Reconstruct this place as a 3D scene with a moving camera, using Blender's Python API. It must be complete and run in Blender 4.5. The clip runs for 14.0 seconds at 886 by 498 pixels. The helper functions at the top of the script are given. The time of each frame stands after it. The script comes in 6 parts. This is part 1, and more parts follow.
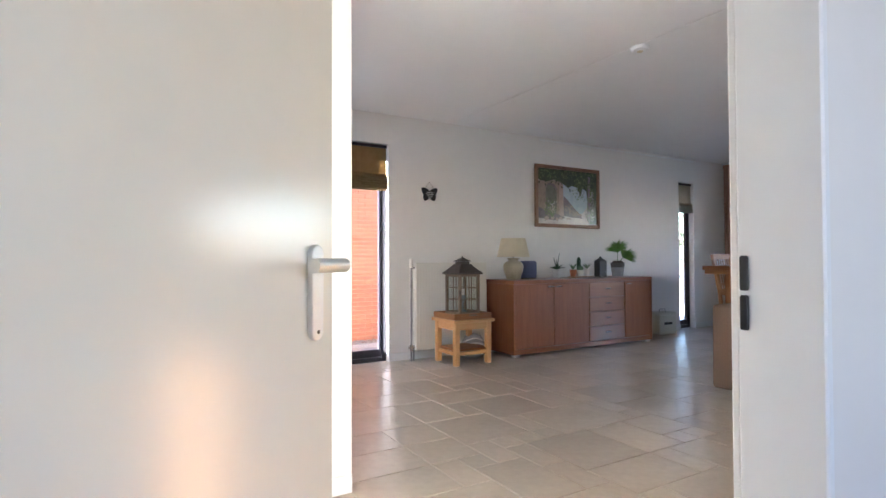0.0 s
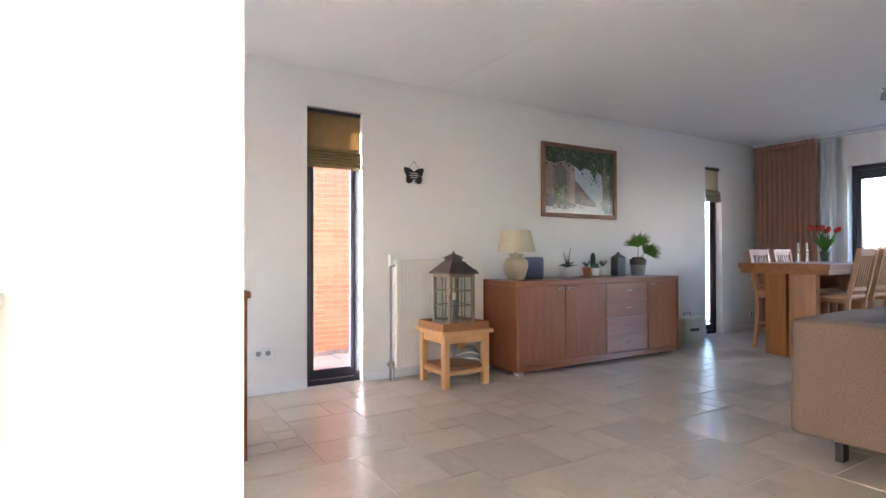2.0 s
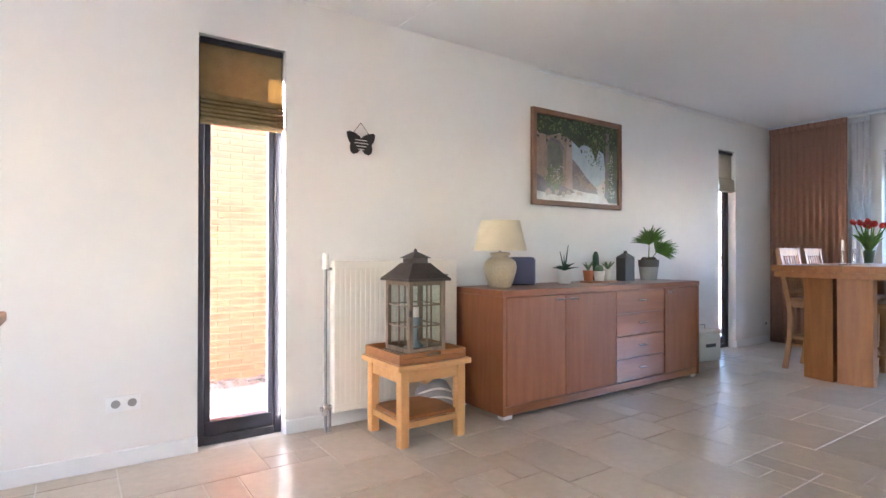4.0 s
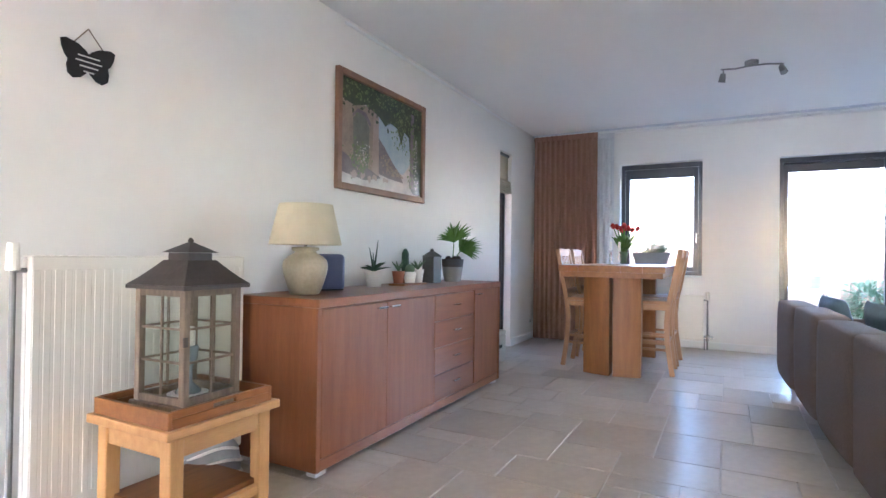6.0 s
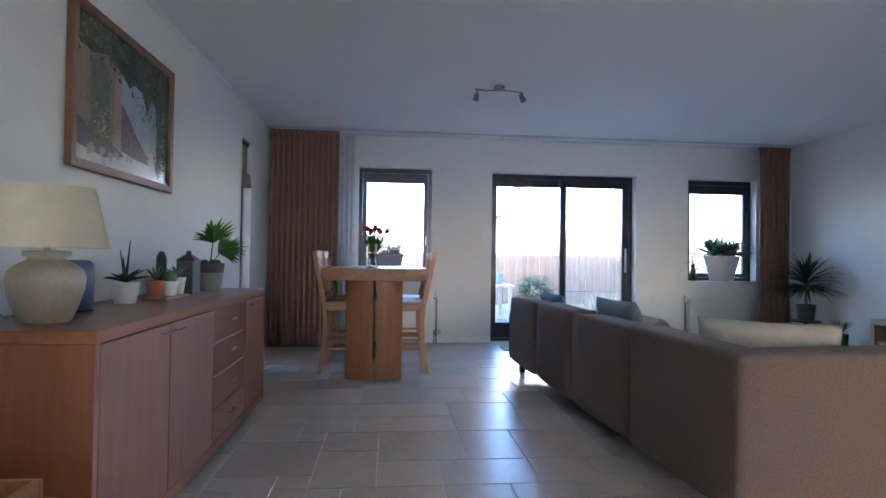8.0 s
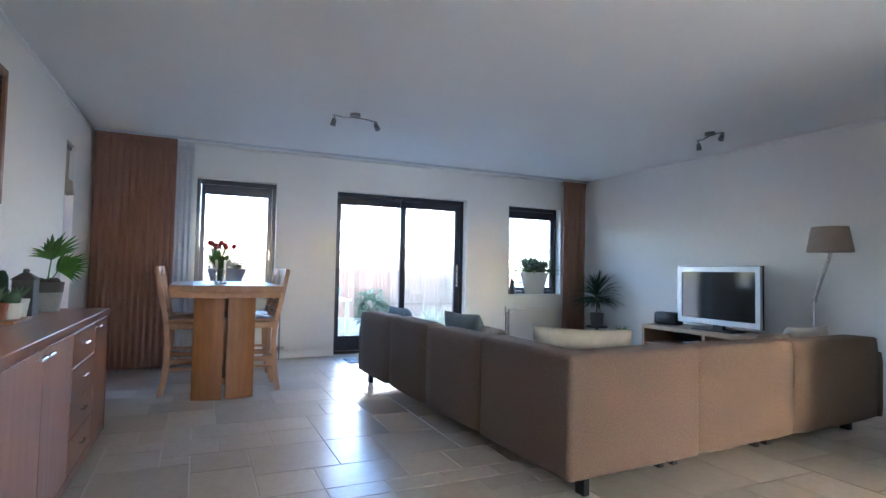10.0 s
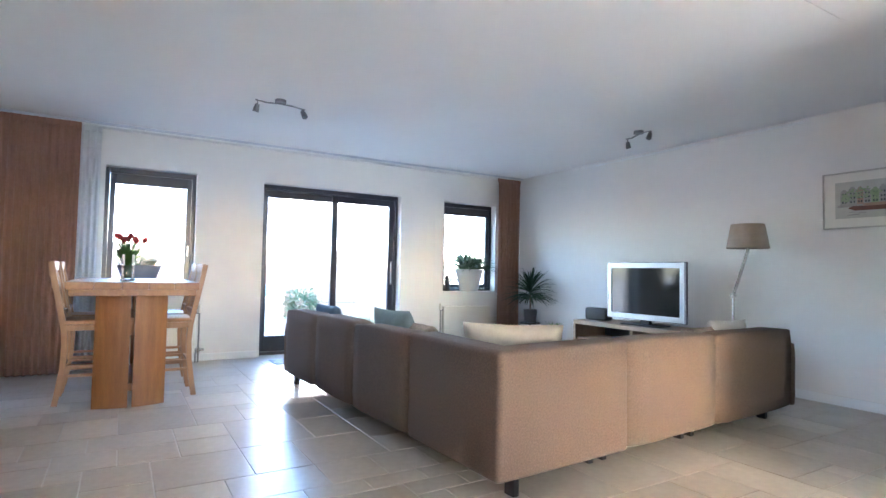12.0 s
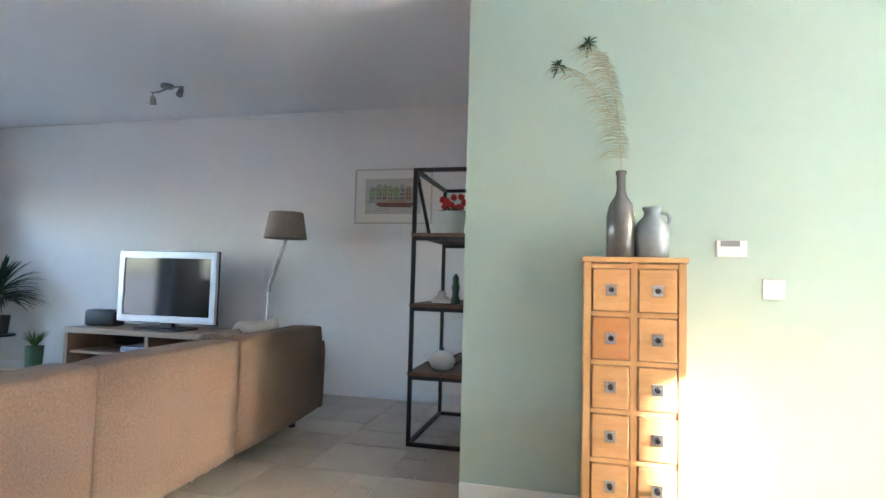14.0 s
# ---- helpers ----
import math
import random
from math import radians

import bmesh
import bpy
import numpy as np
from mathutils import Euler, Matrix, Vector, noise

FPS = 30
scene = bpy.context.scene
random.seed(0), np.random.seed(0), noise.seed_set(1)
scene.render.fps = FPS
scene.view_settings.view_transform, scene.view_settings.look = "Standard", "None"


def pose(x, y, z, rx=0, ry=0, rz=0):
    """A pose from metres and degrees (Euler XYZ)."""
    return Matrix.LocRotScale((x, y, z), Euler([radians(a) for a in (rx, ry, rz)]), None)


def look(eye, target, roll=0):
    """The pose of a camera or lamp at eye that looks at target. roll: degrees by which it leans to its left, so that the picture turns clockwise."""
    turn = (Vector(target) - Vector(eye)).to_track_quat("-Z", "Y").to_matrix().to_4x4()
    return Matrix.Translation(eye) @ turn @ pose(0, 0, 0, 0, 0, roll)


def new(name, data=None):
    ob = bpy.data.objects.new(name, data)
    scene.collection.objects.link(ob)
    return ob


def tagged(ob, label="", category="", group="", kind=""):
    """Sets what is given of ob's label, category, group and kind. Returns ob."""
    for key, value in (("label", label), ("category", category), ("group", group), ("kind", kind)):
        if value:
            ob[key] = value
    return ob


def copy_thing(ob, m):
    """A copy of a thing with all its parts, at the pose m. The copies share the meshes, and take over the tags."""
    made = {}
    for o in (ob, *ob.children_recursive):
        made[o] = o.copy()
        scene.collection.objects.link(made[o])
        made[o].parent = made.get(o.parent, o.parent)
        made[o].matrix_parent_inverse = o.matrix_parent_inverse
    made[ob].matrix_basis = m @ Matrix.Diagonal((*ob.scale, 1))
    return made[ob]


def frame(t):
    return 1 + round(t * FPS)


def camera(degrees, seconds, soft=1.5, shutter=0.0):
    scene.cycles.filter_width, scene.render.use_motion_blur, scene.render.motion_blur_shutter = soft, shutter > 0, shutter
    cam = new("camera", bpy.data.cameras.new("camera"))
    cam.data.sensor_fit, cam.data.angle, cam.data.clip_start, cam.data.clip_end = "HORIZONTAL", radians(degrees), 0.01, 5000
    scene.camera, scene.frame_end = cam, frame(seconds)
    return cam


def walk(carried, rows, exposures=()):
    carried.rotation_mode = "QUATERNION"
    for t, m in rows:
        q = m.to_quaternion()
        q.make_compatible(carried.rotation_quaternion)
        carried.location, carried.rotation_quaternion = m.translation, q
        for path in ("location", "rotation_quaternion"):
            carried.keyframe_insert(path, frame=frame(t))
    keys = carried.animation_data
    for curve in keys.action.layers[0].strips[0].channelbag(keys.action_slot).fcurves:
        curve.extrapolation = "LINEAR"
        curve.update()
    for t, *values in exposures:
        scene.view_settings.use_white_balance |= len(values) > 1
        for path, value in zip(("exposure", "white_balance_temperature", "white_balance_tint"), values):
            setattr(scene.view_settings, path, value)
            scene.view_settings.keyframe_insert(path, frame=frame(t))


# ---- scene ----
cam = camera(79.0, 14.0)
PATH = [
    (0, (0.849, 0.123, 1.095), (1.876, 1.839, 1.132), -0.2),
    (0.5, (1.007, 0.294, 1.071), (2.031, 2.011, 1.113), -0.4),
    (1, (1.122, 0.521, 1.085), (2.152, 2.235, 1.124), -0.1),
    (1.5, (1.294, 0.769, 1.099), (2.31, 2.492, 1.125), -0.2),
    (2, (1.497, 1.011, 1.109), (2.53, 2.724, 1.125), -0.1),
    (4.5, (2.411, 2.409, 1.098), (3.629, 3.995, 1.11), 0.2),
    (5, (2.539, 2.656, 1.068), (3.933, 4.09, 1.085), 0.2),
    (5.5, (2.575, 2.881, 1.053), (4.132, 4.136, 1.075), 0.4),
    (6, (2.581, 3.098, 1.07), (4.35, 4.031, 1.093), 0.7),
    (6.5, (2.711, 3.314, 1.106), (4.602, 3.966, 1.126), 0.8),
    (7, (2.739, 3.498, 1.123), (4.694, 3.92, 1.14), 1.1),
    (7.5, (2.724, 3.691, 1.097), (4.724, 3.728, 1.123), 0.9),
    (8, (2.75, 3.872, 1.101), (4.74, 3.681, 1.132), 0.8),
    (8.5, (2.68, 4.048, 1.134), (4.651, 3.712, 1.171), 0.9),
    (9, (2.547, 4.221, 1.148), (4.444, 3.591, 1.198), 1.1),
    (11.5, (2.476, 4.249, 1.146), (4.252, 3.333, 1.238), 1.1),
    (12, (2.607, 4.114, 1.12), (4.321, 3.088, 1.206), 1.1),
    (12.5, (2.721, 3.952, 1.114), (4.26, 2.678, 1.206), 1.4),
    (13, (2.897, 3.752, 1.092), (4.091, 2.151, 1.202), 1.7),
    (13.5, (3.008, 3.487, 1.071), (3.803, 1.655, 1.182), 1.5),
    (14, (3.073, 3.215, 1.09), (3.541, 1.273, 1.2), 1.5),
]

EXPOSURE = [(0.0, 4.4, 5450, 20), (1.5, 4.65, 5550, 21), (4.3, 5.25, 5600, 21), (6.0, 5.25, 5300, 19), (7.5, 4.55, 5050, 18), (8.5, 4.0, 4850, 17), (9.2, 4.0, 4900, 17), (10.2, 4.85, 5050, 14), (11.3, 5.5, 5150, 15), (14.0, 5.15, 5200, 13)]
walk(cam, [(t, look(eye, target, roll)) for t, eye, target, roll in PATH], EXPOSURE)

# ---- world, sun and sky ----
SUN_WAY = Vector((0.90, -0.255, -0.25)).normalized()
world = bpy.data.worlds.new("sky")
scene.world = world
world.use_nodes = True
wn = world.node_tree.nodes
sky = wn.new("ShaderNodeTexSky")
sky.sky_type = "NISHITA"
sky.sun_disc = False
sky.sun_elevation = math.asin(-SUN_WAY.z)
sky.sun_rotation = math.atan2(-SUN_WAY.x, -SUN_WAY.y)
sky.air_density, sky.dust_density = 1.0, 1.5
world.node_tree.links.new(sky.outputs[0], wn["Background"].inputs[0])
wn["Background"].inputs[1].default_value = 0.15
sun_lamp = new("sun", bpy.data.lights.new("sun", "SUN"))
sun_lamp.data.energy, sun_lamp.data.angle, sun_lamp.data.color = 4.6, radians(0.6), (1.0, 0.93, 0.83)
sun_lamp.matrix_world = look((0, 0, 20), Vector((0, 0, 20)) + SUN_WAY)
# fill lamps in the front windows: (y0, y1, z0, z1, power); the second window is added, unseen
FRONT = ((1.05, 2.4, 0.02, 2.2), (3.0, 5.0, 0.9, 2.3))
for (a0, a1, z0, z1), power in zip(FRONT, (1.7, 1.75)):
    day = new("window_daylight", bpy.data.lights.new("window_daylight", "AREA"))
    day.data.shape, day.data.size, day.data.size_y = "RECTANGLE", z1 - z0 - 0.2, a1 - a0 - 0.2
    day.data.energy, day.data.color = power, (1.0, 0.97, 0.93)
    day.matrix_world = look((-2.44, (a0 + a1) / 2, (z0 + z1) / 2), (0.0, (a0 + a1) / 2, (z0 + z1) / 2))
# fill lamp in an unseen hall window, both added to brighten the hall door
HALL = (0.8, 1.5, 1.0, 2.0)
day = new("window_daylight", bpy.data.lights.new("window_daylight", "AREA"))
day.data.shape, day.data.size, day.data.size_y = "RECTANGLE", HALL[3] - HALL[2] - 0.2, HALL[1] - HALL[0] - 0.2
day.data.energy, day.data.color = 0.62, (1.0, 0.97, 0.93)
day.matrix_world = look((1.15, -1.42, 1.5), (1.15, 0.0, 1.5))


# ---- materials ----
def mat(name, a, b=None, scale=6.0, rough=0.6, bump=0.0, metal=0.0, stretch=(1, 1, 1), fine=0.0, coat=0.0, rough_var=0.0, per_piece=0.0):
    """A surface of two colours mixed by noise at two scales, with relief; per_piece varies the brightness from piece to piece."""
    m = bpy.data.materials.new(name)
    m.use_nodes = True
    n, l = m.node_tree.nodes, m.node_tree.links
    p = n["Principled BSDF"]
    b = b or a
    tc, mp = n.new("ShaderNodeTexCoord"), n.new("ShaderNodeMapping")
    mp.inputs["Scale"].default_value = stretch
    l.new(tc.outputs["Object"], mp.inputs[0])
    n1, n2 = n.new("ShaderNodeTexNoise"), n.new("ShaderNodeTexNoise")
    n1.inputs["Scale"].default_value, n2.inputs["Scale"].default_value = scale, scale * 9
    n1.inputs["Detail"].default_value, n2.inputs["Detail"].default_value = 5, 3
    l.new(mp.outputs[0], n1.inputs[0])
    l.new(mp.outputs[0], n2.inputs[0])
    add = n.new("ShaderNodeMix")
    add.inputs[0].default_value = 0.35
    l.new(n1.outputs[0], add.inputs[2])
    l.new(n2.outputs[0], add.inputs[3])
    ramp = n.new("ShaderNodeMapRange")
    ramp.inputs[1].default_value, ramp.inputs[2].default_value = 0.34, 0.66
    l.new(add.outputs[0], ramp.inputs[0])
    mix = n.new("ShaderNodeMix")
    mix.data_type = "RGBA"
    mix.inputs[6].default_value, mix.inputs[7].default_value = (*a, 1), (*b, 1)
    l.new(ramp.outputs[0], mix.inputs[0])
    colour = mix.outputs[2]
    if per_piece:
        info, hsv, rng = n.new("ShaderNodeObjectInfo"), n.new("ShaderNodeHueSaturation"), n.new("ShaderNodeMapRange")
        rng.inputs[3].default_value, rng.inputs[4].default_value = 1 - per_piece, 1 + per_piece
        l.new(info.outputs["Random"], rng.inputs[0])
        l.new(rng.outputs[0], hsv.inputs["Value"])
        l.new(colour, hsv.inputs["Color"])
        colour = hsv.outputs[0]
    l.new(colour, p.inputs["Base Color"])
    p.inputs["Roughness"].default_value, p.inputs["Metallic"].default_value = rough, metal
    p.inputs["Coat Weight"].default_value = coat
    p.inputs["Coat Roughness"].default_value = 0.12
    if rough_var:
        rr = n.new("ShaderNodeMapRange")
        rr.inputs[3].default_value, rr.inputs[4].default_value = rough - rough_var, rough + rough_var
        l.new(add.outputs[0], rr.inputs[0])
        l.new(rr.outputs[0], p.inputs["Roughness"])
    if bump:
        bp = n.new("ShaderNodeBump")
        bp.inputs["Strength"].default_value, bp.inputs["Distance"].default_value = bump, 0.004
        l.new(add.outputs[0], bp.inputs["Height"])
        l.new(bp.outputs[0], p.inputs["Normal"])
    return m


def glass_mat(name, tint=(1, 1, 1)):
    m = bpy.data.materials.new(name)
    m.use_nodes = True
    n, l = m.node_tree.nodes, m.node_tree.links
    n.remove(n["Principled BSDF"])
    t, g, mx, fr = n.new("ShaderNodeBsdfTransparent"), n.new("ShaderNodeBsdfGlossy"), n.new("ShaderNodeMixShader"), n.new("ShaderNodeLayerWeight")
    t.inputs[0].default_value = (*tint, 1)
    g.inputs["Roughness"].default_value = 0.02
    fr.inputs[0].default_value = 0.5
    power, scale = n.new("ShaderNodeMath"), n.new("ShaderNodeMath")
    power.operation, scale.operation = "POWER", "MULTIPLY_ADD"
    power.inputs[1].default_value = 4.0
    scale.inputs[1].default_value, scale.inputs[2].default_value = 0.85, 0.04
    l.new(fr.outputs["Facing"], power.inputs[0])
    l.new(power.outputs[0], scale.inputs[0])
    l.new(scale.outputs[0], mx.inputs[0])
    l.new(t.outputs[0], mx.inputs[1])
    l.new(g.outputs[0], mx.inputs[2])
    l.new(mx.outputs[0], n["Material Output"].inputs[0])
    return m


WALL = mat("wall_paint", (0.81, 0.785, 0.74), (0.78, 0.755, 0.71), 1.3, 0.85, 0.12)
CEIL = mat("ceiling_paint", (0.86, 0.85, 0.83), (0.84, 0.83, 0.81), 1.1, 0.9, 0.1)
GREEN = mat("green_paint", (0.47, 0.58, 0.50), (0.45, 0.56, 0.48), 1.2, 0.8, 0.12)
WHITE = mat("white_lacquer", (0.82, 0.82, 0.80), (0.79, 0.79, 0.77), 2.0, 0.4, 0.03)
DOORW = mat("door_paint", (0.74, 0.70, 0.60), (0.72, 0.68, 0.58), 2.0, 0.2, 0.02)
FRAME = mat("dark_frame_paint", (0.026, 0.026, 0.036), (0.034, 0.033, 0.042), 5.0, 0.28, 0.02)
TILE = mat("stone_tile", (0.54, 0.465, 0.37), (0.43, 0.36, 0.275), 2.6, 0.32, 0.05, rough_var=0.07, per_piece=0.12, coat=0.06)
GROUT = mat("grout", (0.62, 0.58, 0.52), (0.54, 0.50, 0.44), 9.0, 0.7, 0.4)
WALNUT = mat("cherry_veneer", (0.305, 0.110, 0.040), (0.225, 0.075, 0.026), 3.0, 0.5, 0.04, stretch=(9, 9, 0.7), coat=0.04)
WALNUT_H = mat("cherry_veneer_across", (0.305, 0.110, 0.040), (0.225, 0.075, 0.026), 3.0, 0.30, 0.04, stretch=(0.7, 9, 9), coat=0.25)
OAK = mat("oiled_oak", (0.31, 0.124, 0.030), (0.215, 0.08, 0.019), 3.2, 0.45, 0.1, stretch=(8, 8, 0.8))
OAK_X = mat("oiled_oak_across", (0.31, 0.124, 0.030), (0.215, 0.08, 0.019), 3.2, 0.42, 0.1, stretch=(0.8, 8, 8))
PINE = mat("pine", (0.60, 0.34, 0.13), (0.49, 0.25, 0.085), 3.5, 0.45, 0.08, stretch=(8, 8, 0.9))
PINE_X = mat("pine_across", (0.60, 0.34, 0.13), (0.49, 0.25, 0.085), 3.5, 0.45, 0.08, stretch=(0.9, 8, 8))
PINE_DARK = mat("darker_pine", (0.50, 0.23, 0.075), (0.40, 0.17, 0.05), 3.5, 0.45, 0.08, stretch=(0.9, 8, 8))
SHELFWOOD = mat("brown_shelf_wood", (0.16, 0.075, 0.038), (0.10, 0.045, 0.024), 3.0, 0.5, 0.1, stretch=(8, 0.8, 8))
TVWOOD = mat("ash_wood", (0.42, 0.29, 0.18), (0.34, 0.225, 0.135), 3.0, 0.5, 0.1, stretch=(0.8, 8, 8))
LANTERN = mat("weathered_wood", (0.25, 0.18, 0.115), (0.125, 0.088, 0.06), 7.0, 0.75, 0.3, stretch=(6, 6, 1))
IRON = mat("aged_metal", (0.10, 0.082, 0.068), (0.065, 0.053, 0.045), 7.0, 0.5, 0.2, metal=0.7)
BLACK = mat("black_metal", (0.022, 0.02, 0.02), (0.03, 0.027, 0.026), 6.0, 0.45, 0.05, metal=0.3)
SATIN = mat("satin_steel", (0.74, 0.73, 0.71), (0.68, 0.67, 0.65), 14.0, 0.42, 0.02, metal=0.9)
CHROME = mat("brushed_steel", (0.62, 0.61, 0.59), (0.55, 0.54, 0.53), 12.0, 0.27, 0.02, metal=1.0)
SOFA = mat("sofa_weave", (0.155, 0.103, 0.067), (0.094, 0.062, 0.042), 115.0, 0.92, 0.6)
CURTAIN = mat("brown_curtain", (0.32, 0.17, 0.115), (0.285, 0.148, 0.10), 30.0, 0.85, 0.2, stretch=(1, 1, 1))
SHEER = mat("sheer_curtain", (0.74, 0.74, 0.74), (0.66, 0.66, 0.67), 7.0, 0.9, 0.1)
BLIND = mat("olive_linen", (0.38, 0.28, 0.135), (0.31, 0.225, 0.105), 14.0, 0.9, 0.3)
BLIND_PALE = mat("pale_linen", (0.52, 0.47, 0.36), (0.46, 0.41, 0.31), 14.0, 0.9, 0.3)
RAD = mat("radiator_enamel", (0.78, 0.745, 0.66), (0.75, 0.715, 0.63), 2.0, 0.4, 0.02)
SHADE = mat("cream_lampshade", (0.74, 0.66, 0.48), (0.69, 0.61, 0.44), 14.0, 0.85, 0.2)
SHADE_B = mat("taupe_lampshade", (0.46, 0.38, 0.31), (0.41, 0.335, 0.27), 14.0, 0.85, 0.2)
CERAMIC = mat("crackled_ceramic", (0.48, 0.41, 0.28), (0.35, 0.29, 0.19), 7.0, 0.42, 0.25)
BLUEPLASTIC = mat("blue_grey_plastic", (0.125, 0.135, 0.235), (0.11, 0.12, 0.21), 5.0, 0.45, 0.05)
POTWHITE = mat("white_pot", (0.76, 0.74, 0.69), (0.70, 0.68, 0.63), 6.0, 0.4, 0.05)
TERRA = mat("terracotta", (0.42, 0.15, 0.07), (0.34, 0.12, 0.055), 8.0, 0.75, 0.15)
GREYPOT = mat("grey_pot", (0.27, 0.27, 0.26), (0.21, 0.21, 0.205), 6.0, 0.6, 0.15)
DARKPOT = mat("dark_pot", (0.075, 0.068, 0.062), (0.05, 0.046, 0.043), 6.0, 0.55, 0.15)
BLUEPOT = mat("blue_grey_planter", (0.27, 0.29, 0.36), (0.23, 0.25, 0.31), 5.0, 0.5, 0.08)
PALEPOT = mat("pale_planter", (0.56, 0.57, 0.60), (0.48, 0.49, 0.52), 5.0, 0.45, 0.06)
SOIL = mat("soil", (0.035, 0.025, 0.018), (0.06, 0.043, 0.03), 30.0, 0.95, 0.8)
LEAF = mat("leaf_green", (0.11, 0.235, 0.035), (0.06, 0.145, 0.02), 12.0, 0.5, 0.1)
LEAF_D = mat("leaf_dark", (0.03, 0.075, 0.03), (0.018, 0.05, 0.022), 12.0, 0.5, 0.1)
LEAF_G = mat("leaf_grey_green", (0.12, 0.19, 0.10), (0.085, 0.14, 0.07), 12.0, 0.55, 0.1)
TULIP = mat("red_petal", (0.62, 0.045, 0.025), (0.48, 0.03, 0.02), 9.0, 0.5, 0.05)
CREAM = mat("cream_cushion", (0.40, 0.355, 0.285), (0.32, 0.285, 0.225), 16.0, 0.9, 0.35)
WHITEC = mat("white_cushion", (0.58, 0.55, 0.50), (0.52, 0.49, 0.44), 16.0, 0.9, 0.35)
GREENC = mat("grey_green_cushion", (0.17, 0.20, 0.195), (0.135, 0.16, 0.155), 16.0, 0.9, 0.35)
BLUEC = mat("blue_cushion", (0.13, 0.18, 0.235), (0.10, 0.145, 0.19), 16.0, 0.9, 0.35)
PATTC = mat("patterned_cushion", (0.42, 0.34, 0.25), (0.13, 0.10, 0.08), 9.0, 0.9, 0.3)
SCREEN = mat("tv_screen", (0.006, 0.007, 0.009), None, 2.0, 0.08)
SILVER = mat("silver_plastic", (0.62, 0.64, 0.68), (0.58, 0.60, 0.64), 4.0, 0.3, 0.02, metal=0.2)
STONEWARE = mat("stoneware_glaze", (0.15, 0.145, 0.13), (0.10, 0.10, 0.09), 6.0, 0.10, 0.1, coat=0.5)
STONEWARE_B = mat("blue_stoneware_glaze", (0.27, 0.31, 0.33), (0.21, 0.25, 0.27), 6.0, 0.16, 0.1, coat=0.5)
FEATHER = mat("pale_feather", (0.50, 0.47, 0.33), (0.36, 0.36, 0.22), 20.0, 0.8, 0.1)
WAX = mat("candle_wax", (0.78, 0.74, 0.66), None, 4.0, 0.5)
BRICK = mat("red_brick", (0.33, 0.115, 0.05), (0.24, 0.075, 0.032), 14.0, 0.85, 0.5, per_piece=0.16)
MORTAR = mat("mortar", (0.36, 0.25, 0.17), (0.29, 0.20, 0.135), 20.0, 0.9, 0.4)
PAVER = mat("paving_slab", (0.215, 0.18, 0.145), (0.16, 0.135, 0.11), 8.0, 0.85, 0.4, per_piece=0.1)
GROUND = mat("garden_ground", (0.30, 0.27, 0.23), (0.20, 0.19, 0.15), 3.0, 0.95, 0.5)
GRAVEL = mat("gravel", (0.22, 0.15, 0.11), (0.12, 0.085, 0.065), 30.0, 0.9, 0.8)
FENCE = mat("fence_wood", (0.22, 0.155, 0.105), (0.16, 0.11, 0.075), 4.0, 0.8, 0.3, stretch=(6, 6, 0.8), per_piece=0.14)
REED = mat("reed_screen", (0.28, 0.24, 0.185), (0.20, 0.17, 0.13), 8.0, 0.9, 0.4, stretch=(8, 8, 0.6))
ROOF = mat("roof_tile", (0.15, 0.12, 0.11), (0.11, 0.09, 0.08), 5.0, 0.8, 0.4)
BASKET = mat("grey_bag", (0.34, 0.33, 0.31), (0.27, 0.26, 0.245), 15.0, 0.9, 0.3)
TIN = mat("pale_green_tin", (0.50, 0.55, 0.50), (0.45, 0.50, 0.45), 4.0, 0.45, 0.05)
CREAMTIN = mat("cream_tin", (0.70, 0.70, 0.63), (0.64, 0.64, 0.57), 5.0, 0.42, 0.05)
INK = mat("dark_print", (0.06, 0.07, 0.07), None, 4.0, 0.6)


def let_light_through(m, share):
    """Thin cloth that passes a share of the light behind it."""
    n, l = m.node_tree.nodes, m.node_tree.links
    p = n["Principled BSDF"]
    t, mx = n.new("ShaderNodeBsdfTranslucent"), n.new("ShaderNodeMixShader")
    l.new(p.inputs["Base Color"].links[0].from_socket, t.inputs[0])
    mx.inputs[0].default_value = share
    l.new(p.outputs[0], mx.inputs[1])
    l.new(t.outputs[0], mx.inputs[2])
    l.new(mx.outputs[0], n["Material Output"].inputs[0])


for cloth, share in ((BLIND, 0.5), (BLIND_PALE, 0.4), (SHEER, 0.5), (SHADE, 0.3), (SHADE_B, 0.2), (CURTAIN, 0.06), (LEAF, 0.3), (LEAF_G, 0.3), (LEAF_D, 0.2), (TULIP, 0.3)):
    let_light_through(cloth, share)
SPOT = mat("grey_spot_metal", (0.24, 0.235, 0.23), (0.19, 0.185, 0.18), 8.0, 0.4, 0.03, metal=0.6)
GLASS = glass_mat("window_glass")
GLASS_L = glass_mat("greenish_lantern_glass", (0.955, 0.975, 0.955))
GLASS_S = glass_mat("clear_glass", (0.93, 0.95, 0.94))


# ---- helpers for meshes ----
def part(name, bm, material, parent=None, label="", smooth=False, place=None):
    me = bpy.data.meshes.new(name)
    bmesh.ops.recalc_face_normals(bm, faces=bm.faces)
    bm.to_mesh(me)
    bm.free()
    me.materials.append(material)
    if smooth:
        me.shade_smooth()
    ob = new(name, me)
    if parent:
        ob.parent = parent
    if place:
        ob.location = place
    return tagged(ob, label)


def structure(name, bm, material, label=""):
    return tagged(part(name, bm, material, None, label), kind="structure")


def thing(name, label, category, at=(0, 0, 0), turn=0.0, group=""):
    ob = new(name)
    ob.empty_display_size = 0.1
    ob.matrix_basis = pose(*at, 0, 0, turn)
    return tagged(ob, label, category, group)


